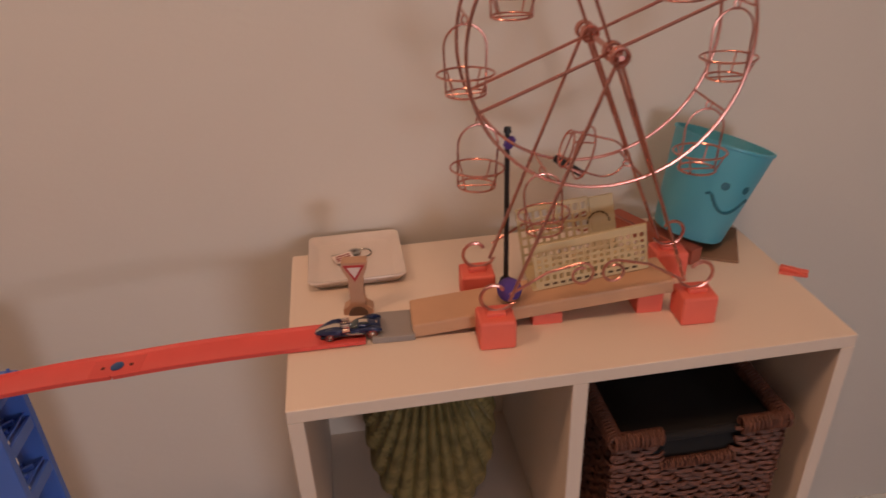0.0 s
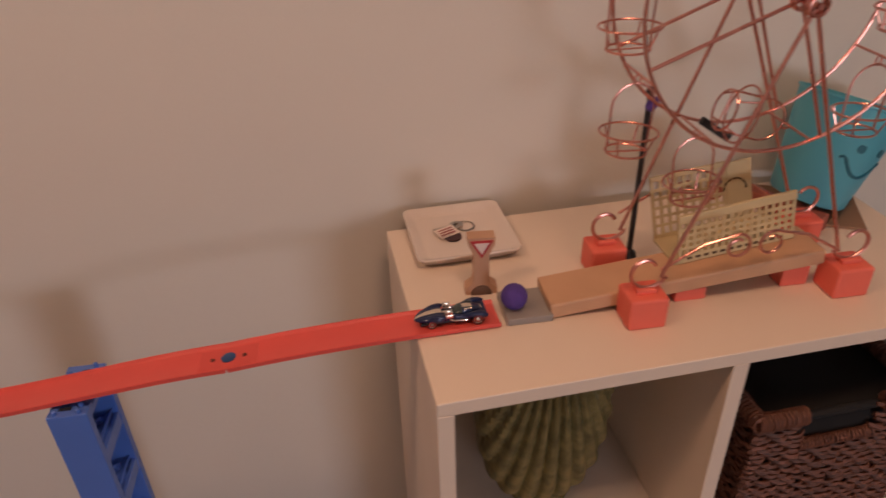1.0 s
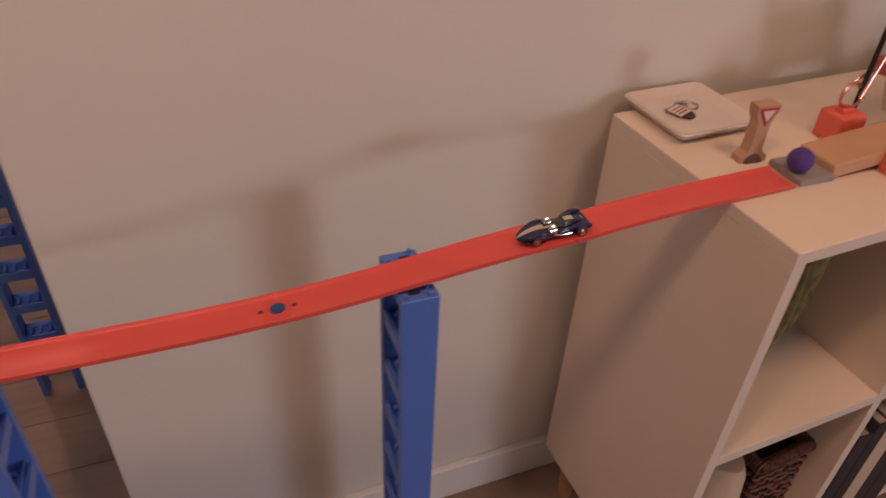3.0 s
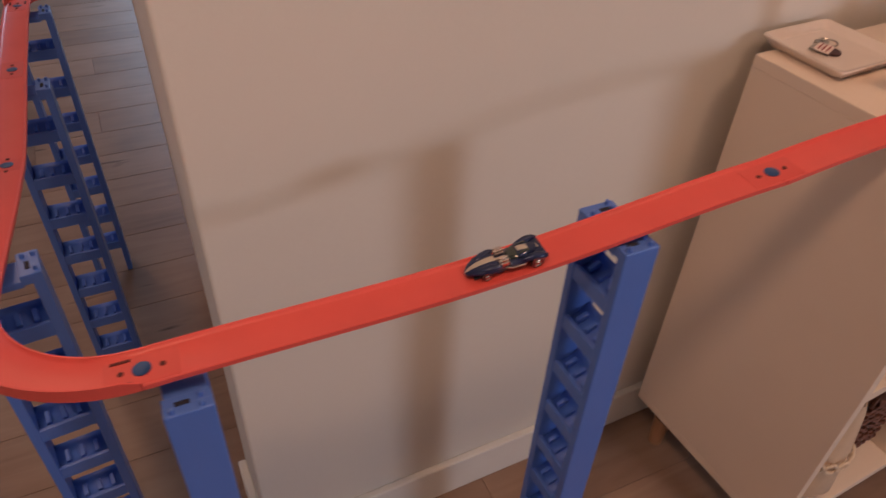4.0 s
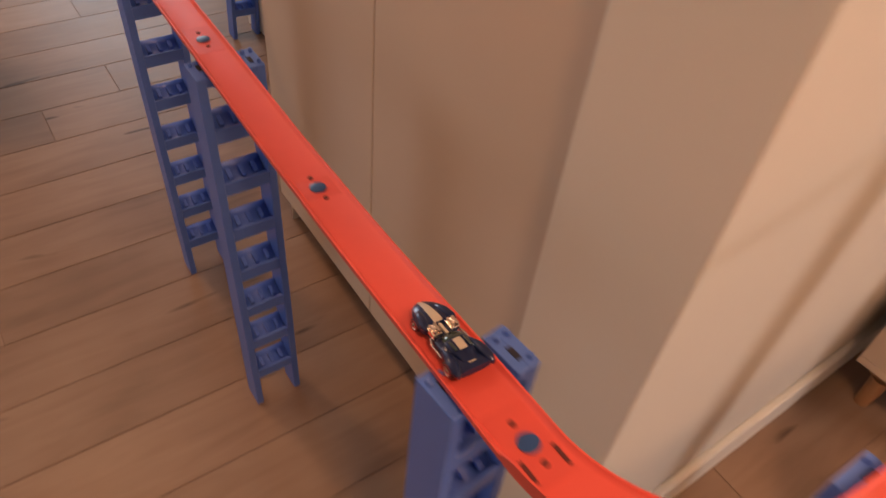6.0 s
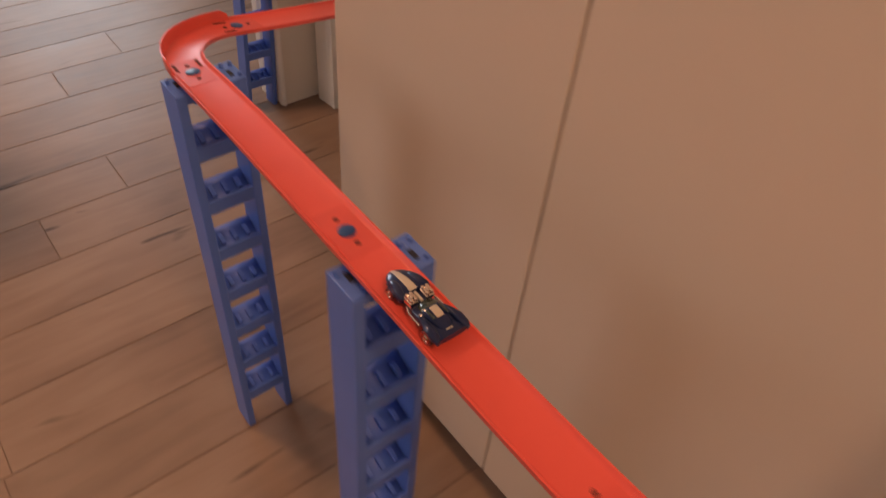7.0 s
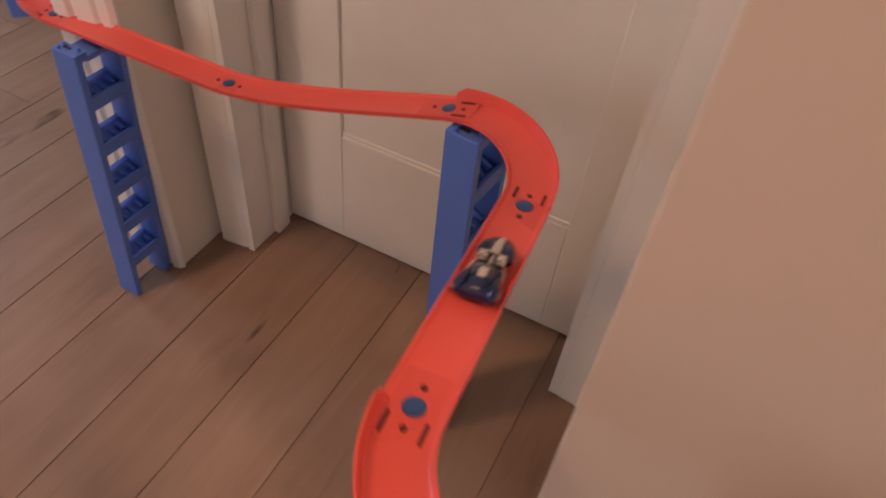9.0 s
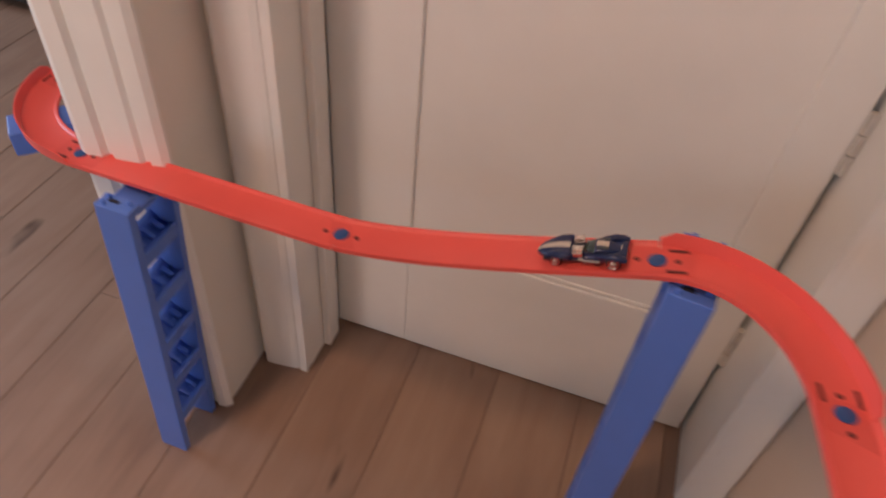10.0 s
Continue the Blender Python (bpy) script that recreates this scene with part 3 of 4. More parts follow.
def hanging_basket(a, tip=0.0):
    x, z = HX + RW * math.cos(radians(a)), HZ + RW * math.sin(radians(a))
    part("cross_bar", tube([(x, YF, z), (x, YB, z)], 0.0014, 7), M_COPPER, wheel, "", True)
    ym = (YF + YB) / 2
    b = tube([(0.003 * math.cos(u), 0.0, -0.004 + 0.005 * math.sin(u)) for u in [q * math.pi / 6 for q in range(12)]], 0.0011, 6, closed=True)
    arch = [(0.022 * math.cos(radians(180 - q * 9)), 0, -0.032 + 0.024 * math.sin(radians(180 - q * 9))) for q in range(21)]
    b = tube([(-0.021, 0, -0.078)] + arch + [(0.021, 0, -0.078)], 0.0012, 6, bm=b)
    b = tube([(0.030 * math.cos(u), 0.026 * math.sin(u), -0.058) for u in [q * math.pi / 14 for q in range(28)]], 0.0012, 6, closed=True, bm=b)
    b = tube([(0.021 * math.cos(u), 0.019 * math.sin(u), -0.079) for u in [q * math.pi / 14 for q in range(28)]], 0.0012, 6, closed=True, bm=b)
    for u in (0.9, 2.2, 4.0, 5.4):
        b = tube([(0.030 * math.cos(u), 0.026 * math.sin(u), -0.058), (0.021 * math.cos(u), 0.019 * math.sin(u), -0.079)], 0.001, 6, bm=b)
    b = tube([(-0.021, 0, -0.079), (0.021, 0, -0.079)], 0.001, 6, bm=b)
    part("hanging_basket", moved(b, pose(x, ym, z - 0.001, 0, tip, 0)), M_COPPER, wheel, "", True)


for a, tip in ((166, 0), (209, 3), (247, -4), (288, 108), (331, 2), (14, 0), (55, 0), (95, 0), (130, 0)):
    hanging_basket(a, tip)

clip = tagged(part("hair_clip", moved(box(-0.022, 0.022, -0.003, 0.003, -0.004, 0.005, 0.0015), pose(0.358, -0.156, 0.9705, 0, 34, 0)), M_BLACK), "small black clip on the wheel rim", "clip")

wheel.matrix_world = pose(0.006, 0.010, 0)

# ------------------------------------------------------------ things on the shelf unit
sx, sy = 0.090, -0.012
plate = thing("square_plate", "square white china plate with a raised rim", "plate")


def rounded_square(h, r, z, n=6):
    out = []
    for q, (cx, cy) in enumerate(((h - r, h - r), (-h + r, h - r), (-h + r, -h + r), (h - r, -h + r))):
        for k in range(n + 1):
            u = math.pi / 2 * (q + k / n)
            out.append((cx + r * math.cos(u), cy + r * math.sin(u), z))
    return out


b = bmesh.new()
rings = [[b.verts.new(p) for p in rounded_square(h, r, z)] for h, r, z in ((0.050, 0.008, 0.0), (0.056, 0.009, 0.003), (0.0645, 0.010, 0.014), (0.0640, 0.010, 0.0160), (0.0615, 0.010, 0.0155), (0.053, 0.010, 0.0085), (0.048, 0.010, 0.0080))]
for p, q in zip(rings, rings[1:]):
    for k in range(len(p)):
        b.faces.new((p[k], p[(k + 1) % len(p)], q[(k + 1) % len(p)], q[k]))
b.faces.new(rings[0]), b.faces.new(rings[-1])
part("dish", moved(b, pose(0.090, -0.0685, TOP, 0, 0, 3)), M_CHINA, plate, "", True)
plate.matrix_world = pose(0.003, 0.011, 0)

keys = thing("key_ring", "steel keys on a split ring with a paper tag", "keys", at=pose(0.091, -0.049, TOP + 0.0085, 0, 0, 15))
kr = tube([(0.013 + 0.012 * math.cos(u), 0.004 + 0.012 * math.sin(u), 0.0015) for u in [q * math.pi / 16 for q in range(32)]], 0.0011, 6, closed=True)
part("ring", kr, M_STEEL, keys, "", True)
kk = moved(lathe([(0.003, 0), (0.009, 0), (0.009, 0.002), (0.003, 0.002)], 16), pose(0.002, 0.008, 0.002))
kk = box(-0.030, -0.004, 0.006, 0.010, 0.002, 0.004, 0.0005, bm=kk)
for k in range(4):
    kk = box(-0.028 + k * 0.005, -0.025 + k * 0.005, 0.003, 0.007, 0.002, 0.004, bm=kk)
part("key", kk, M_STEEL, keys)
part("fob", moved(lathe([(0, 0), (0.011, 0), (0.011, 0.0025), (0, 0.003)], 18), pose(-0.012, -0.014, 0.0)), stuff("dark_leather", (0.06, 0.03, 0.035), 0.6), keys)
part("paper_tag", moved(box(-0.014, 0.014, -0.010, 0.010, 0, 0.001), pose(-0.016, -0.004, 0.0035, 4, 0, 10)), M_PAPER, keys)
for k in range(3):
    part("writing_bar", moved(box(-0.011, 0.010, -0.0010, 0.0010, 0, 0.0005), pose(-0.016, -0.010 + k * 0.0055, 0.0048, 4, 0, 10)), M_INK, keys)

sign = thing("wooden_toy_sign", "small raw wooden toy road sign with a red triangle", "toy sign", at=pose(0.097, -0.172, TOP, 0, 0, -4))
b = bmesh.new()
prof = [(-0.018, 0), (0.018, 0), (0.018, 0.008), (0.010, 0.014), (0.0085, 0.020), (0.0085, 0.052), (0.015, 0.066), (0.015, 0.074), (-0.015, 0.074), (-0.015, 0.066), (-0.0085, 0.052), (-0.0085, 0.020), (-0.010, 0.014), (-0.018, 0.008)]
fr = [b.verts.new((x, -0.008, z)) for x, z in prof]
bk = [b.verts.new((x, 0.008, z)) for x, z in prof]
for k in range(len(prof)):
    j = (k + 1) % len(prof)
    b.faces.new((fr[k], fr[j], bk[j], bk[k]))
b.faces.new(fr), b.faces.new(bk)
part("post", b, M_BEECH, sign)
part("base_notch", moved(flat_disc(0.0125, 0.003, 20), pose(0, -0.0085, 0.0, 90, 0, 0)), M_DARKWOOD, sign)


def triangle(r, y, zc, th):
    b = bmesh.new()
    p = [(r * math.cos(radians(a)), r * math.sin(radians(a))) for a in (30, 150, 270)]
    f = [b.verts.new((x, y, zc + z)) for x, z in p]
    k = [b.verts.new((x, y + th, zc + z)) for x, z in p]
    b.faces.new(f), b.faces.new(k)
    for i in range(3):
        b.faces.new((f[i], f[(i + 1) % 3], k[(i + 1) % 3], k[i]))
    return b


part("sign_border", triangle(0.0150, -0.0090, 0.0635, 0.0012), M_SIGNRED, sign)
part("sign_face", triangle(0.0095, -0.0096, 0.0635, 0.0010), M_SIGNWHITE, sign)

block = tagged(part("grey_block", box(0.112, 0.162, -0.243, -0.190, TOP, TOP + 0.0085, 0.0012), M_GREY), "flat grey plastic block at the track's end", "block")
RAMP_X, RAMP_Z, RAMP_TILT = 0.159, 0.0185, 6.0
ramp = tagged(part("wooden_ramp", moved(box(0.0, 0.310, -0.028, 0.028, -0.0180, 0.0, 0.0025), pose(RAMP_X, -0.212, TOP + RAMP_Z, 0, -RAMP_TILT, 0)), M_PINE), "pale pine board laid as a sloping ramp", "ramp")
tagged(part("ramp_support", box(0.302, 0.338, -0.235, -0.195, TOP, TOP + 0.0150, 0.0015), M_FOOT), "low coral plastic block under the wooden ramp", "block")
tagged(part("ramp_support", box(0.430, 0.462, -0.230, -0.186, TOP, TOP + 0.0285, 0.0015), M_FOOT), "coral plastic block under the ramp's upper end", "block")
BALL_R = 0.0145
ball = tagged(part("purple_ball", lathe([(BALL_R * math.sin(math.pi * k / 16), -BALL_R * math.cos(math.pi * k / 16)) for k in range(17)], 28), M_BALL, smooth=True), "small purple felt ball", "ball")

# yellow perforated basket on the ramp
yb = thing("plastic_basket", "small pale yellow perforated plastic basket", "basket", at=pose(0.374, -0.184, TOP + 0.0425, 0, -RAMP_TILT, 3))


def perforated(w, h, nx, nz, th=0.0025, rim=0.006):
    """An upright lattice panel w wide and h high with square holes, in the xz plane."""
    b = box(-w / 2, w / 2, -th / 2, th / 2, 0, rim)
    b = box(-w / 2, w / 2, -th * 0.9, th * 0.9, h - rim, h, 0.0008, bm=b)
    for k in range(nx + 1):
        x = -w / 2 + 0.002 + (w - 0.004) * k / nx
        b = box(x - 0.0018, x + 0.0018, -th / 2 + 0.0002, th / 2 - 0.0002, rim * 0.9, h - rim * 0.9, bm=b)
    for k in range(1, nz):
        z = rim + (h - 2 * rim) * k / nz
        b = box(-w / 2, w / 2, -th / 2 + 0.0004, th / 2 - 0.0004, z - 0.0016, z + 0.0016, bm=b)
    return b


BW, BD, BH = 0.138, 0.052, 0.058
part("front_panel", moved(perforated(BW, 0.058, 16, 5, rim=0.010), pose(0.004, -BD / 2, 0, -6, 0, 0)), M_YELLOW, yb)
part("back_panel", moved(perforated(0.092, 0.076, 9, 6), pose(-0.022, BD / 2, 0, -14, 0, 0)), M_YELLOW, yb)
part("back_plate", moved(box(0.0245, 0.056, -0.0016, 0.0016, 0, 0.074, 0.001), pose(0, BD / 2, 0, -14, 0, 0)), M_YELLOW, yb)
part("base", box(-BW / 2, BW / 2, -BD / 2, BD / 2, -0.001, 0.002), M_YELLOW, yb)
# slots are uncut bars with their shade as colour; printed dashes share it
M_SLOT = stuff("dark_brown_slot", (0.09, 0.05, 0.02), 0.7)
for k in range(12):
    part("slot", moved(box(-0.0030, 0.0030, -0.0019, -0.0009, 0.0035, 0.0062), pose(-0.052 + k * 0.0098, -BD / 2, 0, -6, 0, 0)), M_SLOT, yb)
for k in range(7):
    a_ = radians(10 + 26 * k)
    part("printed_dash", moved(box(-0.0026, 0.0026, -0.0024, -0.0014, -0.0010, 0.0010), pose(0.034 + 0.014 * math.cos(a_), BD / 2, 0, -14, 0, 0) @ pose(0, 0, 0.040 + 0.014 * math.sin(a_), 0, -math.degrees(a_) + 90, 0)), M_SLOT, yb)

pole = thing("black_pole", "thin black pole with a dark purple clip at its top", "pole", at=pose(0.288, -0.136, TOP))
part("rod", tube([(0, 0, 0.002), (0, 0, 0.208)], 0.0033, 10), M_BLACK, pole, "", True)
part("clip", moved(lathe([(0, -0.010), (0.005, -0.008), (0.0065, 0), (0.004, 0.006), (0, 0.008)], 14), pose(0.003, -0.003, 0.196, 0, 35, 0)), M_BALL, pole, "dark purple clip", True)
part("knob", moved(lathe([(0, 0), (0.005, 0), (0.004, 0.006), (0, 0.007)], 12), pose(0, 0, 0.207)), M_BLACK, pole, "", True)
part("base", moved(lathe([(0, 0), (0.009, 0), (0.008, 0.006), (0.004, 0.010), (0, 0.010)], 16), pose(0, 0, 0)), M_BLACK, pole, "", True)

# aqua bucket leaning on a slab of cardboard
tagged(part("cardboard_sheet", moved(box(-0.062, 0.062, -0.050, 0.050, 0, 0.004, 0.0008), pose(0.566, -0.068, TOP, 0, 0, -24)), M_CARD), "brown cardboard sheet under the bucket", "cardboard")
tagged(part("wooden_bar", moved(box(-0.075, 0.075, -0.010, 0.010, 0, 0.022, 0.001), pose(0.512, -0.062, TOP, 0, 0, -62)), M_BRICKRED), "reddish wooden bar lying beside the bucket", "wood")
bucket = thing("aqua_bucket", "aqua plastic bucket with a printed smile, leaning", "bucket", at=pose(0.557, -0.070, TOP + 0.0190, -6, 18, 0))
part("shell", lathe([(0, 0.002), (0.045, 0.0), (0.048, 0.003), (0.0660, 0.131), (0.0680, 0.132), (0.0680, 0.135), (0.0650, 0.135), (0.0465, 0.006), (0, 0.006)], 48), M_AQUA, bucket, "", True)


def on_bucket(a, z, out=0.0012):
    r = 0.048 + (0.0660 - 0.048) * (z - 0.003) / 0.128 + out
    return (r * math.cos(radians(a)), r * math.sin(radians(a)), z)


FA = -84
part("printed_smile", tube([on_bucket(FA + u, 0.064 + 0.020 * (u / 26) ** 2 - 0.016, 0.0002) for u in range(-26, 27, 4)], 0.0022, 6), M_AQUA_DARK, bucket)
for u in (-30, 30):
    part("printed_cheek", tube([on_bucket(FA + u + k, 0.0702 - abs(k) * 0.0006, 0.0002) for k in (-4, 0, 4)], 0.0018, 6), M_AQUA_DARK, bucket)
for u in (-15, 17):
    p = on_bucket(FA + u, 0.084, -0.001)
    part("printed_eye", moved(lathe([(0, -0.002), (0.0058, -0.002), (0.0058, 0.0015), (0, 0.002)], 16), Matrix.Translation(p) @ pose(0, 0, 0, 0, 90, FA + u)), M_AQUA_DARK, bucket)
for k, (dx, rz) in enumerate(((0.0, -28), (0.007, -22), (0.003, -40))):
    tagged(part("track_connector", moved(box(-0.017, 0.017, -0.004, 0.004, 0, 0.004, 0.001), pose(0.658 + dx * 0.6, -0.176 + dx, TOP + (0.0042 if k == 2 else 0), 0, 0, rz)), M_FOOT), "small loose orange plastic connector", "connector", "loose connectors")

# ------------------------------------------------------------ things in the compartments
b = bmesh.new()
SEG, RINGS = 288, 44
rows_ = []
for k in range(RINGS + 1):
    u = k / RINGS
    lat = math.pi * (u - 0.5) * 0.985
    z = 0.160 + 0.158 * math.sin(lat)
    w = 0.087 * max(0.16, math.cos(lat)) ** 0.62
    ring = []
    for q in range(SEG):
        a = 2 * math.pi * q / SEG
        x, y = w * math.cos(a), 0.62 * w * math.sin(a)
        fan = math.atan2(x, 0.352 - z)
        rib = abs(math.cos(fan * 40)) ** 0.6
        g = 1 + (0.10 * rib - 0.07) * min(1.0, w / 0.05)
        ring.append(b.verts.new((x * g, y * g - 0.006 * rib * (1 if y < 0 else -1), z)))
    rows_.append(ring)
for p, q in zip(rows_, rows_[1:]):
    for k in range(SEG):
        b.faces.new((p[k], p[(k + 1) % SEG], q[(k + 1) % SEG], q[k]))
b.faces.new(rows_[0]), b.faces.new(rows_[-1])
vase = thing("shell_vase", "mossy green ribbed shell-shaped stoneware vase in the shelf", "vase", at=pose(0.176, -0.185, 0.4665))
part("shell", b, M_MOSS, vase, "", True)
part("foot", lathe([(0, 0), (0.040, 0), (0.042, 0.006), (0.034, 0.016), (0, 0.016)], 32), M_MOSS, vase, "", True)


def wicker_basket(name, w, d, h, rows, at, label, gap=True):
    t = thing(name, label, "basket", "", at)
    # solid black block: the dark inside of the basket is put into its colour
    part("inner_fill", box(-w / 2 + 0.012, w / 2 - 0.012, -d / 2 + 0.012, d / 2 - 0.012, 0.001, h - 0.02), M_BLACK_FILL, t)
    b = bmesh.new()
    rnd = random.Random(7)

    def strand(p, q, out, r):
        mid = (Vector(p) + Vector(q)) / 2 + Vector(out)
        pts = [Vector(p), Vector(p).lerp(mid, 0.6) + Vector(out) * 0.3, mid, Vector(q).lerp(mid, 0.6) + Vector(out) * 0.3, Vector(q)]
        ring = []
        d0 = (Vector(q) - Vector(p)).normalized()
        n1 = Vector(out).normalized()
        n2 = d0.cross(n1)
        for c in pts:
            ring.append([b.verts.new(c + n1 * r * math.cos(u) + n2 * r * 1.25 * math.sin(u)) for u in (0, 1.26, 2.51, 3.77, 5.03)])
        for e, f in zip(ring, ring[1:]):
            for k in range(5):
                b.faces.new((e[k], e[(k + 1) % 5], f[(k + 1) % 5], f[k]))

    for face in range(3):
        ln = w if face == 0 else d
        cols = int(ln / 0.017)
        for r in range(rows):
            z = 0.006 + (h - 0.02) * (r + 0.5) / rows
            for c in range(-1, cols):
                u0 = -ln / 2 + (c + (0.5 if r % 2 else 0.0)) * ln / cols + rnd.uniform(-0.004, 0.004)
                u1 = u0 + rnd.uniform(1.1, 1.5) * ln / cols
                u0, u1 = max(u0, -ln / 2), min(u1, ln / 2)
                if u1 - u0 < 0.004:
                    continue
                if gap and face == 0 and z > h - 0.060 and abs((u0 + u1) / 2) < 0.050:
                    continue
                dz, th = rnd.uniform(-0.0025, 0.0025), rnd.uniform(0.0023, 0.0034)
                if face == 0:
                    strand((u0, -d / 2 + 0.006, z), (u1, -d / 2 + 0.006, z + dz), (0, -rnd.uniform(0.003, 0.006), 0), th)
                elif face == 1:
                    strand((-w / 2 + 0.006, u0, z), (-w / 2 + 0.006, u1, z + dz), (-rnd.uniform(0.003, 0.006), 0, 0), th)
                else:
                    strand((w / 2 - 0.006, u0, z), (w / 2 - 0.006, u1, z + dz), (rnd.uniform(0.003, 0.006), 0, 0), th)
    # wrapped rim
    segs = []
    for face in range(4):
        ln = w if face % 2 == 0 else d
        for k in range(int(ln / 0.0052)):
            u = -ln / 2 + (k + 0.5) * ln / int(ln / 0.0052)
            if gap and face == 0 and abs(u) < 0.050:
                segs.append((u, -d / 2 + 0.004, h - 0.060, face))
                continue
            x, y = ((u, -d / 2 + 0.004), (w / 2 - 0.004, u), (u, d / 2 - 0.004), (-w / 2 + 0.004, u))[face]
            segs.append((x, y, h - 0.012, face))
    for x, y, z, face in segs:
        q0 = 0.6 if gap and z < h - 0.04 else 1.0
        o = tube([(0, 0.0092 * q0 * math.cos(a), 0.0100 * q0 * math.sin(a)) for a in [q * math.pi / 4 for q in range(8)]], rnd.uniform(0.0019, 0.0025), 5, closed=True)
        b = joined(b, moved(o, pose(x, y, z, 0, 0, (0 if face % 2 == 0 else 90) + rnd.uniform(-7, 7))))
    tagged(part("weave", b, M_WICKER, t, "dark brown woven wicker strands", True), kind="stuff")
    if gap:
        part("handle_bar", tube([(-0.052, -d / 2 + 0.012, h - 0.022), (0.052, -d / 2 + 0.012, h - 0.022)], 0.006, 10), M_BLACK_FILL, t)
    return t


wicker_basket("wicker_basket", 0.226, 0.205, 0.222, 25, pose(0.494, -0.206, 0.4665, 0, 0, 3), "dark brown wicker storage basket with a handle gap in the shelf")
wicker_basket("wicker_basket", 0.120, 0.200, 0.190, 9, pose(0.258, -0.190, 0.1205, 0, 0, 6), "smaller reddish brown wicker basket in the lower shelf", False)

b = lathe([(0, 0), (0.048, 0.002), (0.056, 0.02), (0.054, 0.07), (0.046, 0.12), (0.040, 0.19), (0.030, 0.22), (0, 0.225)], 28)
for v in b.verts:
    v.co += Vector((noise.noise(v.co * 30), noise.noise(v.co * 30 + Vector((5, 0, 0))), 0)) * 0.006
pouch = thing("cloth_pouch", "cream cloth pouch with a crocheted band in the lower shelf", "pouch", at=pose(0.140, -0.275, 0.1205))
part("cloth", b, M_CREAM, pouch, "", True)
lace = None
for k in range(16):
    a = 2 * math.pi * k / 16
    o = tube([(0.010 * math.cos(q * math.pi / 5), 0, 0.010 * math.sin(q * math.pi / 5)) for q in range(10)], 0.0028, 6, closed=True)
    lace = joined(lace, moved(o, pose(0.0565 * math.cos(a), 0.0565 * math.sin(a), 0.095, 0, 0, math.degrees(a) + 90)))
part("crochet_band", lace, stuff("cream_yarn", (0.70, 0.58, 0.44), 0.9, vary=0.1, scale=120), pouch)

bx = 0.352
for k, (w, h, d, mt) in enumerate(((0.030, 0.235, 0.17, M_BOOK), (0.024, 0.255, 0.19, M_BOOK), (0.034, 0.245, 0.18, M_CREAM), (0.028, 0.225, 0.16, M_BOOK), (0.040, 0.250, 0.19, M_BOOK))):
    bk_ = thing("book", "dark cloth-bound book standing in the lower shelf" if mt is M_BOOK else "cream book standing in the lower shelf", "book", "books in the shelf", pose(bx, -0.325, 0.1205))
    c = box(0, 0.0025, 0, d, 0, h, 0.0005)
    c = box(w - 0.0025, w, 0, d, 0, h, 0.0005, bm=c)
    c = box(0.0025, w - 0.0025, 0, 0.003, 0, h, 0.0005, bm=c)
    part("cover", c, mt, bk_)
    part("pages", box(0.003, w - 0.003, 0.004, d - 0.004, 0.003, h - 0.004), M_PAGES, bk_)
    bx += w + 0.001

# ------------------------------------------------------------ fittings of the rooms
M_GLOW = bpy.data.materials.new("lamp_glow")
tn, pn = nodes_of(M_GLOW)
pn.inputs["Emission Color"].default_value = (1.0, 0.66, 0.42, 1)
pn.inputs["Emission Strength"].default_value = 3.0
# the third fitting goes with the added hall lamp
for x, y in LAMPS:
    dl = thing("ceiling_light", "round white recessed ceiling light", "ceiling light", "ceiling lights", pose(x, y, 2.5))
    part("ring", lathe([(0.115, 0.0), (0.140, 0.0), (0.136, -0.012), (0.115, -0.014), (0.115, 0.0)], 32), M_TRIM, dl, "", True)
    part("diffuser", lathe([(0, -0.003), (0.115, -0.003), (0.115, -0.001), (0, -0.001)], 32), M_GLOW, dl)


def window(name, axis, at, w0, w1, z0, z1):
    t = thing(name, "white framed window with daylight behind it", "window")
    tagged(t, kind="structure")

    def bar(a0, a1, c0, c1):
        b = box(a0, a1, at, at + 0.05, c0, c1, 0.003) if axis == "y" else box(at, at + 0.05, a0, a1, c0, c1, 0.003)
        part("window_frame", b, M_TRIM, t)

    bar(w0, w1, z0, z0 + 0.04), bar(w0, w1, z1 - 0.04, z1)
    bar(w0, w0 + 0.04, z0 + 0.04, z1 - 0.04), bar(w1 - 0.04, w1, z0 + 0.04, z1 - 0.04)


window("window_1", "y", -3.09, 0.45, 1.25, 0.65, 1.30)
window("window_2", "x", -3.49, -1.8, -1.1, 0.6, 1.6)
window("window_3", "y", 4.93, -0.75, 0.35, 0.7, 2.0)
# unseen hall window, added to hold the fill lamp
window("window_4_added", "x", -3.49, 2.2, 3.2, 0.65, 1.95)

# white leg of a piece of furniture at the edge of the hall, and dark sofa beyond the opening
M_DARKSOFA = stuff("charcoal_fabric", (0.035, 0.033, 0.036), 0.9, vary=0.25, scale=90, bump=0.4, bump_scale=300)
con = thing("console_table", "white painted console table with square tapered legs", "table")
part("top", box(-1.62, -1.135, 1.60, 1.86, 0.72, 0.75, 0.003), M_TRIM, con)
part("apron", box(-1.60, -1.15, 1.62, 1.84, 0.60, 0.72, 0.002), M_TRIM, con)
for x in (-1.175, -1.585):
    for y in (1.650, 1.812):
        leg = box(-0.025, 0.025, -0.022, 0.022, 0, 0.60, 0.004)
        for v in leg.verts:
            k = 0.78 + 0.22 * v.co.z / 0.60
            v.co.x, v.co.y = v.co.x * k, v.co.y * k
        part("leg", moved(leg, pose(x, y, 0)), M_TRIM, con)
sofa = thing("sofa", "dark charcoal fabric sofa beyond the opening", "sofa")
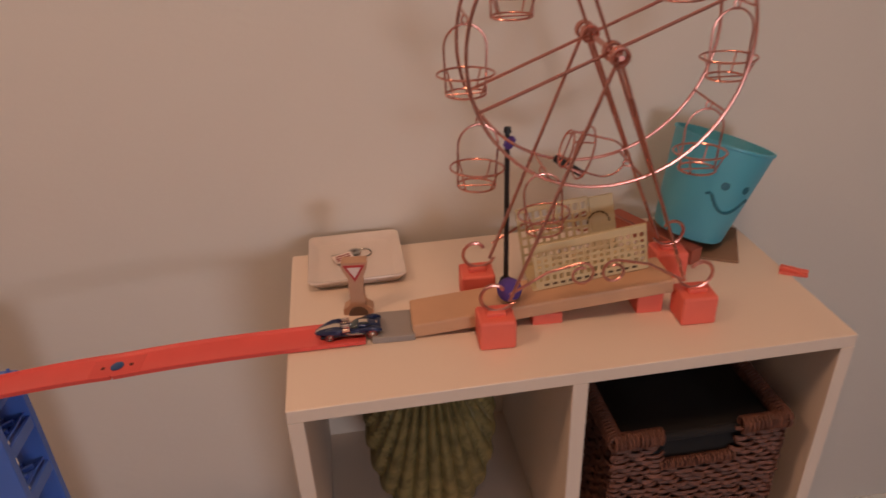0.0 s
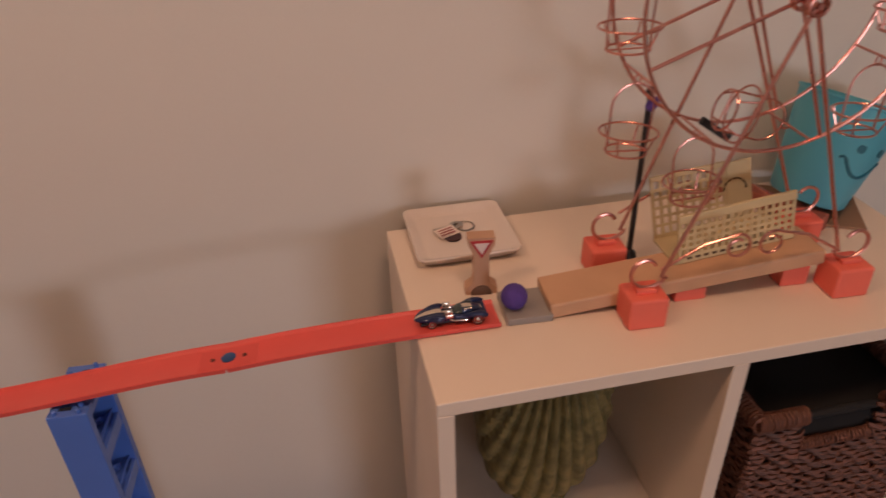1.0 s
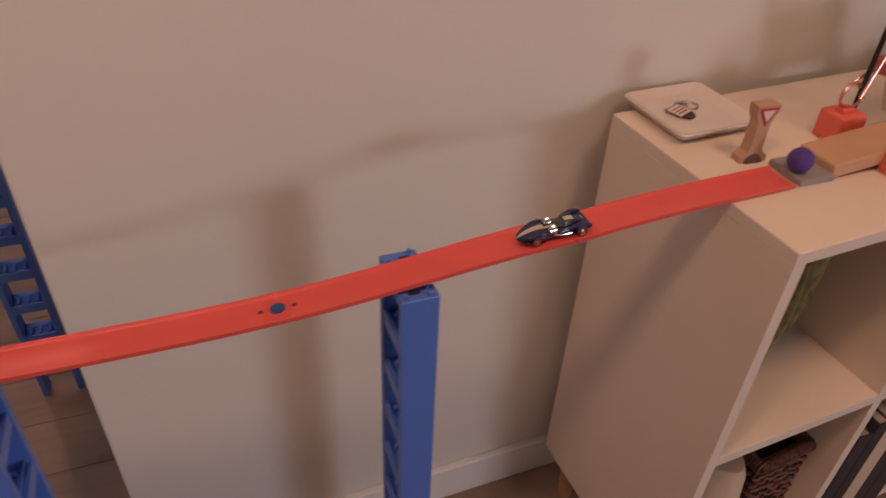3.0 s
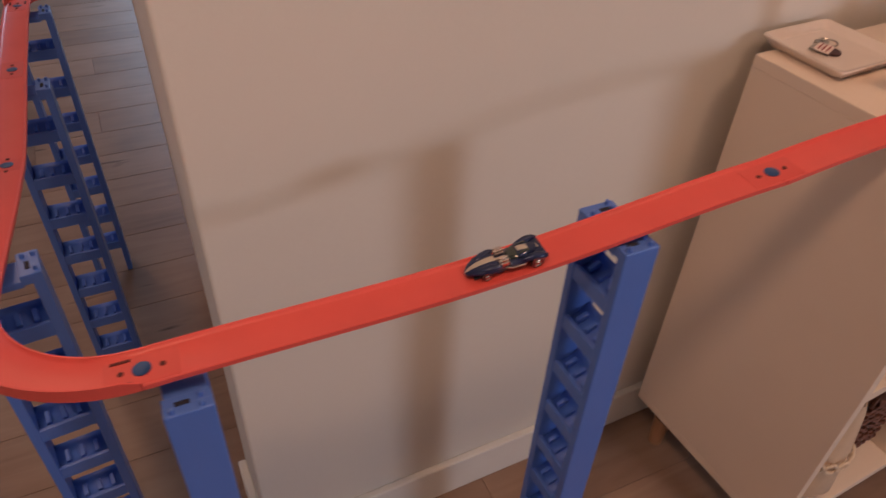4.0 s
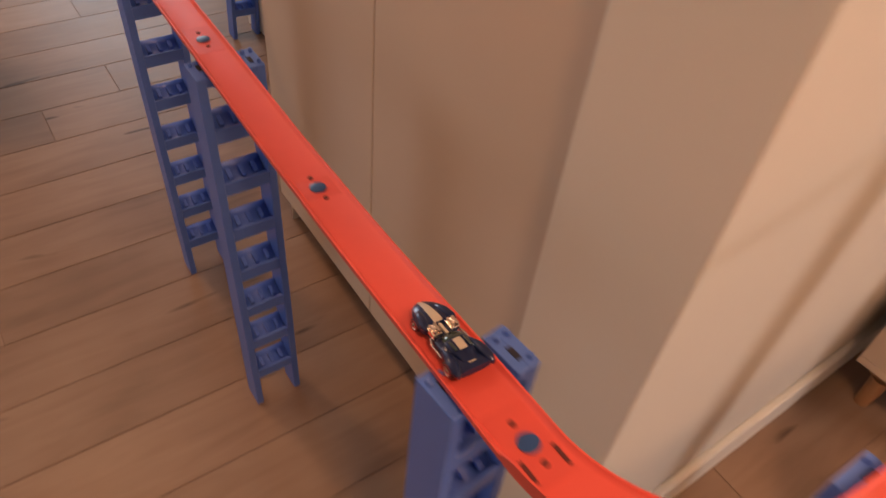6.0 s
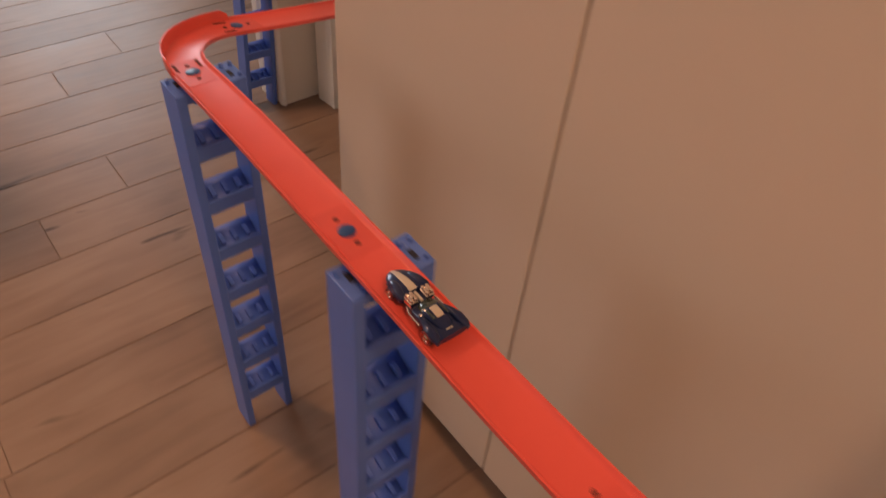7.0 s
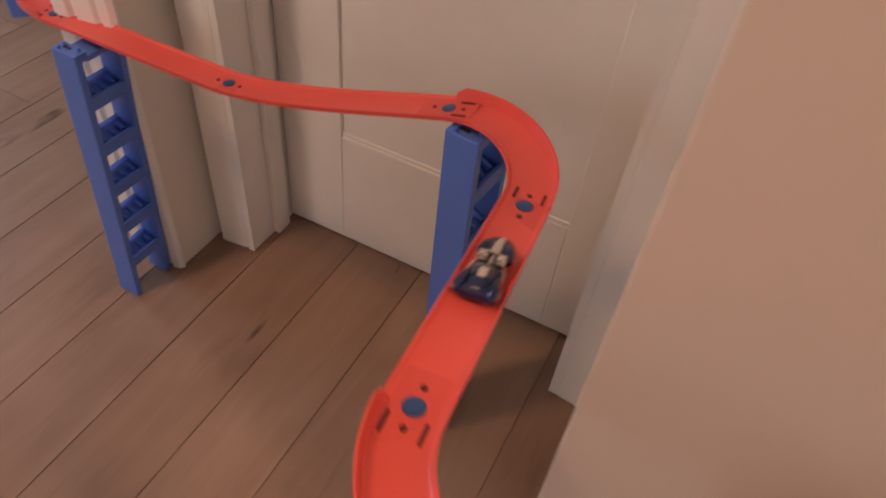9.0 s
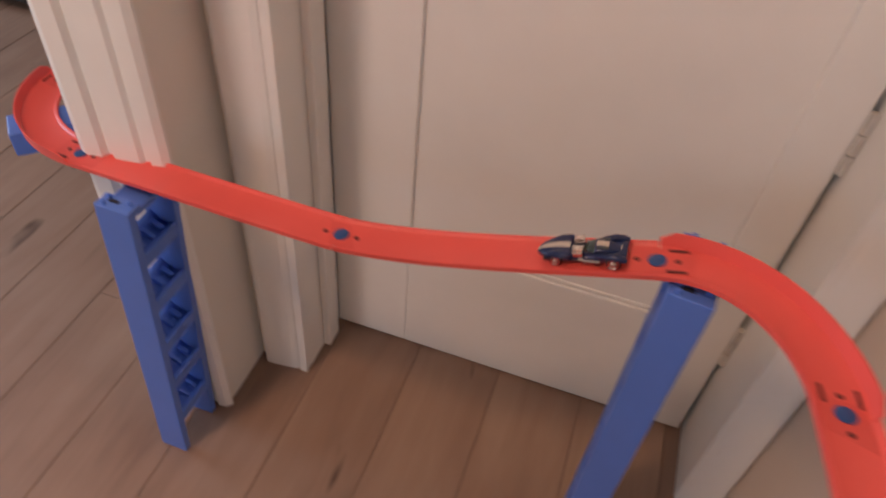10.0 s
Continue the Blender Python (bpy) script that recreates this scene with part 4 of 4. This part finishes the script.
part("base", box(0.40, 1.28, 2.68, 4.23, 0.03, 0.40, 0.03), M_DARKSOFA, sofa)
part("backrest", box(1.08, 1.28, 2.68, 4.23, 0.40, 0.78, 0.04), M_DARKSOFA, sofa)
part("armrest", box(0.40, 1.08, 2.68, 2.86, 0.40, 0.58, 0.04), M_DARKSOFA, sofa)
for x, y in ((0.48, 2.76), (1.20, 2.76), (0.48, 4.15), (1.20, 4.15)):
    part("foot", moved(lathe([(0, 0), (0.02, 0), (0.025, 0.035), (0, 0.035)], 12), pose(x, y, 0)), M_DARKWOOD, sofa)

# ------------------------------------------------------------ the toy car
M_PAINT = stuff("dark_blue_metallic_paint", (0.008, 0.018, 0.075), 0.30, 0.25, vary=0.15, scale=300, coat=0.55, spec=0.35)
M_STRIPE = stuff("cream_stripe", (0.50, 0.44, 0.37), 0.4, vary=0.04)
M_CHROME = stuff("toy_chrome", (0.80, 0.70, 0.64), 0.16, 1.0, vary=0.1, scale=500)
M_TYRE = stuff("black_tyre_plastic", (0.012, 0.011, 0.012), 0.5)
M_RIM = stuff("rim_chrome", (0.55, 0.40, 0.34), 0.25, 1.0)
M_REDLINE = stuff("red_tyre_line", (0.45, 0.05, 0.04), 0.5)
M_GLASS = stuff("dark_green_canopy", (0.02, 0.035, 0.03), 0.08, coat=1.0)
M_BASE = stuff("dark_chassis", (0.03, 0.03, 0.035), 0.5)

car = thing("toy_car", "dark blue metallic toy race car with cream stripe and chrome engines", "toy car")
car.scale = (0.96, 0.87, 0.93)


def loft(sections, n=24):
    b = bmesh.new()
    rings = []
    for x, hw, z0, z1, e in sections:
        ring = []
        for k in range(n):
            a = 2 * math.pi * k / n
            c, s = math.cos(a), math.sin(a)
            ring.append(b.verts.new((x, hw * math.copysign(abs(c) ** e, c), (z0 + z1) / 2 + (z1 - z0) / 2 * math.copysign(abs(s) ** e, s))))
        rings.append(ring)
    for p, q in zip(rings, rings[1:]):
        for k in range(n):
            b.faces.new((p[k], p[(k + 1) % n], q[(k + 1) % n], q[k]))
    b.faces.new(rings[0]), b.faces.new(rings[-1])
    return b


part("body", loft([(0.0405, 0.0016, 0.0052, 0.0068, 0.85), (0.0385, 0.0056, 0.0050, 0.0088, 0.85), (0.034, 0.0098, 0.0055, 0.0112, 0.85), (0.028, 0.0132, 0.0062, 0.0130, 0.8), (0.021, 0.0152, 0.0064, 0.0142, 0.8), (0.014, 0.0158, 0.0056, 0.0148, 0.75),
                   (0.0095, 0.0152, 0.0040, 0.0140, 0.7), (0.0080, 0.0105, 0.0035, 0.0108, 0.55), (-0.002, 0.0105, 0.0035, 0.0105, 0.55), (-0.004, 0.0132, 0.0035, 0.0122, 0.65), (-0.014, 0.0138, 0.0035, 0.0132, 0.65),
                   (-0.022, 0.0134, 0.0048, 0.0134, 0.7), (-0.030, 0.0130, 0.0056, 0.0130, 0.7), (-0.0365, 0.0140, 0.0056, 0.0136, 0.65), (-0.0395, 0.0136, 0.0066, 0.0126, 0.65)]), M_PAINT, car, "dark blue metallic body", True)
part("windscreen", loft([(-0.002, 0.0040, 0.0105, 0.0120, 0.9), (-0.005, 0.0080, 0.0105, 0.0145, 0.85), (-0.010, 0.0095, 0.0105, 0.0168, 0.8), (-0.0125, 0.0095, 0.0105, 0.0170, 0.8)]), M_GLASS, car, "dark glossy canopy glass", True)
part("roof", loft([(-0.0122, 0.0097, 0.0105, 0.0172, 0.75), (-0.017, 0.0100, 0.0105, 0.0178, 0.7), (-0.025, 0.0086, 0.0105, 0.0164, 0.8), (-0.031, 0.0066, 0.0105, 0.0146, 0.85), (-0.036, 0.0040, 0.0105, 0.0134, 0.9)]), M_PAINT, car, "", True)
part("hood_stripe", loft([(0.0402, 0.0010, 0.0055, 0.0074, 0.8), (0.0375, 0.0021, 0.0075, 0.0098, 0.7), (0.033, 0.0028, 0.0095, 0.0119, 0.6), (0.027, 0.0034, 0.0110, 0.0136, 0.5), (0.021, 0.0038, 0.0118, 0.0146, 0.5), (0.0140, 0.0042, 0.0125, 0.0152, 0.5), (0.0098, 0.0042, 0.0118, 0.0144, 0.5)]), M_STRIPE, car, "cream hood stripe", True)
part("centre_strut", box(-0.002, 0.009, -0.0012, 0.0012, 0.0105, 0.0130, 0.0005), M_STRIPE, car)
part("roof_stripe", loft([(-0.0135, 0.0036, 0.0160, 0.0179, 0.5), (-0.018, 0.0037, 0.0165, 0.0181, 0.5), (-0.0240, 0.0035, 0.0155, 0.0172, 0.5)]), M_STRIPE, car, "cream roof stripe", True)
for s_ in (-1, 1):
    part("side_window", moved(box(-0.0055, 0.0050, -0.0012, 0.0012, -0.0005, 0.0006, 0.0003), pose(-0.019, s_ * 0.0066, 0.0172, -s_ * 14, 4, 0)), M_GLASS, car)
    part("front_fender", moved(loft([(-0.0125, 0.0008, -0.002, 0.000, 0.9), (-0.009, 0.0034, -0.003, 0.0022, 0.85), (0.0, 0.0042, -0.003, 0.0034, 0.8), (0.008, 0.0034, -0.003, 0.0022, 0.85), (0.013, 0.0008, -0.002, -0.0004, 0.9)], 16), pose(0.0185, s_ * 0.0106, 0.0122, 0, 7, -s_ * 14)), M_PAINT, car, "", True)
for s_ in (-1, 1):
    part("rear_fender", moved(loft([(-0.0120, 0.0014, -0.003, 0.0014, 0.9), (-0.008, 0.0038, -0.003, 0.0036, 0.85), (0.0, 0.0044, -0.003, 0.0046, 0.8), (0.008, 0.0034, -0.003, 0.0026, 0.85), (0.016, 0.0008, -0.003, -0.0004, 0.9)], 16), pose(-0.0285, s_ * 0.0140, 0.0116, 0, -4, -s_ * 7)), M_PAINT, car, "", True)
for k in (-1, 0, 1):
    part("writing_bar", box(-0.0352, -0.0340, k * 0.0022 - 0.0008, k * 0.0022 + 0.0008, 0.0136, 0.0141), M_STRIPE, car)
part("chassis", box(-0.034, 0.034, -0.0100, 0.0100, 0.0022, 0.0042, 0.0006), M_BASE, car)
for s in (-1, 1):
    e = box(-0.002, 0.0075, s * 0.0082 - 0.0042, s * 0.0082 + 0.0042, 0.0095, 0.0145, 0.0007)
    for k in range(3):
        for q in (-1, 1):
            e = joined(e, moved(lathe([(0, 0), (0.0013, 0), (0.0016, 0.003), (0, 0.0032)], 8), pose(-0.0002 + k * 0.0030, s * 0.0082 + q * 0.0021, 0.0142)))
    e = box(0.0005, 0.005, s * 0.0082 - 0.0017, s * 0.0082 + 0.0017, 0.0145, 0.0185, 0.0006, bm=e)
    part("engine", e, M_CHROME, car, "chrome engine")
    part("exhaust_pipe", tube([(0.002, s * 0.0128, 0.0085), (-0.004, s * 0.0148, 0.0075), (-0.017, s * 0.0150, 0.0070)], 0.0010, 8), M_CHROME, car, "chrome exhaust pipe", True)
    for x, r, wy in ((0.0225, 0.0052, 0.0126), (-0.0285, 0.0066, 0.0160)):
        w = part("wheel", moved(lathe([(0, -0.0022), (r * 0.9, -0.0022), (r, -0.0016), (r, 0.0016), (r * 0.9, 0.0022), (0, 0.0020)], 24), pose(x, s * wy, r, 90, 0, 0)), M_TYRE, car, "", True)
        part("red_line", moved(tube([(r * 0.80 * math.cos(q * math.pi / 10), r * 0.80 * math.sin(q * math.pi / 10), 0) for q in range(20)], 0.0004, 5, closed=True), pose(x, s * (wy + 0.0022), r, 90, 0, 0)), M_REDLINE, w)
        part("rim", moved(lathe([(0, 0.0012), (r * 0.25, 0.0010), (r * 0.5, -0.0002), (r * 0.66, 0.0006), (r * 0.66, -0.0004), (0, -0.0004)], 18), pose(x, s * (wy + 0.0024), r, 90 if s < 0 else -90, 0, 0)), M_RIM, w, "", True)
CAR_S = ((0.0, 0.019), (0.4, 0.022), (0.8, 0.039), (1.2, 0.063), (1.6, 0.093), (2.0, 0.132), (2.2, 0.159), (2.6, 0.225), (3.0, 0.303), (3.3, 0.372), (3.6, 0.446),
         (3.9, 0.543), (4.2, 0.653), (4.5, 0.76), (4.8, 0.879), (5.0, 0.962), (5.2, 1.027), (5.6, 1.123), (6.0, 1.221), (6.3, 1.31), (6.5, 1.396), (6.8, 1.539),
         (7.0, 1.633), (7.2, 1.713), (7.5, 1.821), (7.8, 1.942), (8.0, 2.021), (8.3, 2.107), (8.5, 2.17), (8.8, 2.277), (9.0, 2.354), (9.3, 2.476), (9.5, 2.542),
         (9.8, 2.645), (10.0, 2.713))



# ------------------------------------------------------------ floor boards
PW, PL = 0.1395, 1.20
board_mesh = {}


def board(x0, x1, y0, y1):
    key = (round(x1 - x0, 3), round(y1 - y0, 3))
    m = pose((x0 + x1) / 2, (y0 + y1) / 2, 0)
    if key not in board_mesh:
        w, d = key[0] / 2 - 0.0009, key[1] / 2 - 0.0009
        b = box(-w, w, -d, d, -0.005, 0.0, 0.0005, seg=1)
        ob = part("plank", b, M_PLANK, floor)
        board_mesh[key] = ob.data
        ob.matrix_basis = m
    else:
        share("plank", board_mesh[key], floor, m)


for r in range(-34, 26):
    y0 = 1.546 + r * PW
    y1 = y0 + PW
    if y1 <= -3.0 or y0 >= 4.9:
        continue
    off = {-1: -1.050, 0: -0.860, 3: -0.847, 4: -0.657}.get(r, random.uniform(-1.50, -1.25) if -10 < r < 3 else random.uniform(0, PL))
    k0 = math.floor((-3.4 - off) / PL)
    for k in range(k0, k0 + 9):
        x0, x1 = off + k * PL, off + (k + 1) * PL
        x0, x1 = max(x0, -3.4), min(x1, 2.4)
        if x1 - x0 > 0.03:
            board(x0, x1, max(y0, -3.0), min(y1, 4.9))


# ------------------------------------------------------------ what moves
# seconds, x, degrees rolled
BALL = ((0.0, 0.276, 0), (0.1, 0.251, -80), (0.2, 0.225, -165), (0.3, 0.198, -250), (0.37, 0.169, -335), (0.42, 0.152, -400), (0.5, 0.140, -445),
        (0.8, 0.131, -478), (1.0, 0.1235, -506), (1.2, 0.1205, -517), (1.4, 0.125, -500), (1.6, 0.138, -445), (1.8, 0.144, -408), (2.0, 0.146, -400),
        (2.2, 0.141, -422), (2.7, 0.127, -493), (3.3, 0.122, -511), (10.0, 0.122, -511))


def ball_height(x):
    """The ball's middle over the grey block, or over the ramp that it rolls down."""
    over = TOP + RAMP_Z + (x - RAMP_X) * math.tan(radians(RAMP_TILT)) + BALL_R if x > RAMP_X else 0.0
    return max(over, TOP + 0.0085 + BALL_R)


def motions():
    def s_at(t):
        for (t0, s0), (t1, s1) in zip(CAR_S, CAR_S[1:]):
            if t <= t1:
                return s0 + (s1 - s0) * (t - t0) / (t1 - t0)
        return CAR_S[-1][1]

    rows = []
    for k in range(0, 51):
        t = k * 0.2
        s = s_at(t)
        # in the turns the tail swings out and the car runs along the outer wall
        a, b = on_track(s - 0.048)[0], on_track(s + 0.004)[0]
        d = (b - a).normalized()
        side = Vector((-d.y, d.x, 0)).normalized()
        up = d.cross(side)
        m = Matrix((d, side, up)).transposed().to_4x4()
        before, after = on_track(s - 0.03)[1], on_track(s + 0.03)[1]
        bend = max(-1.0, min(1.0, (before.x * after.y - before.y * after.x) / 0.4))
        m.translation = on_track(s)[0] - side * (0.0035 * bend) + up * 0.0008
        rows.append((t, m))
    walk(car, rows)
    walk(ball, [(t, pose(x, -0.222, ball_height(x), 0, turn, 0)) for t, x, turn in BALL])


motions()
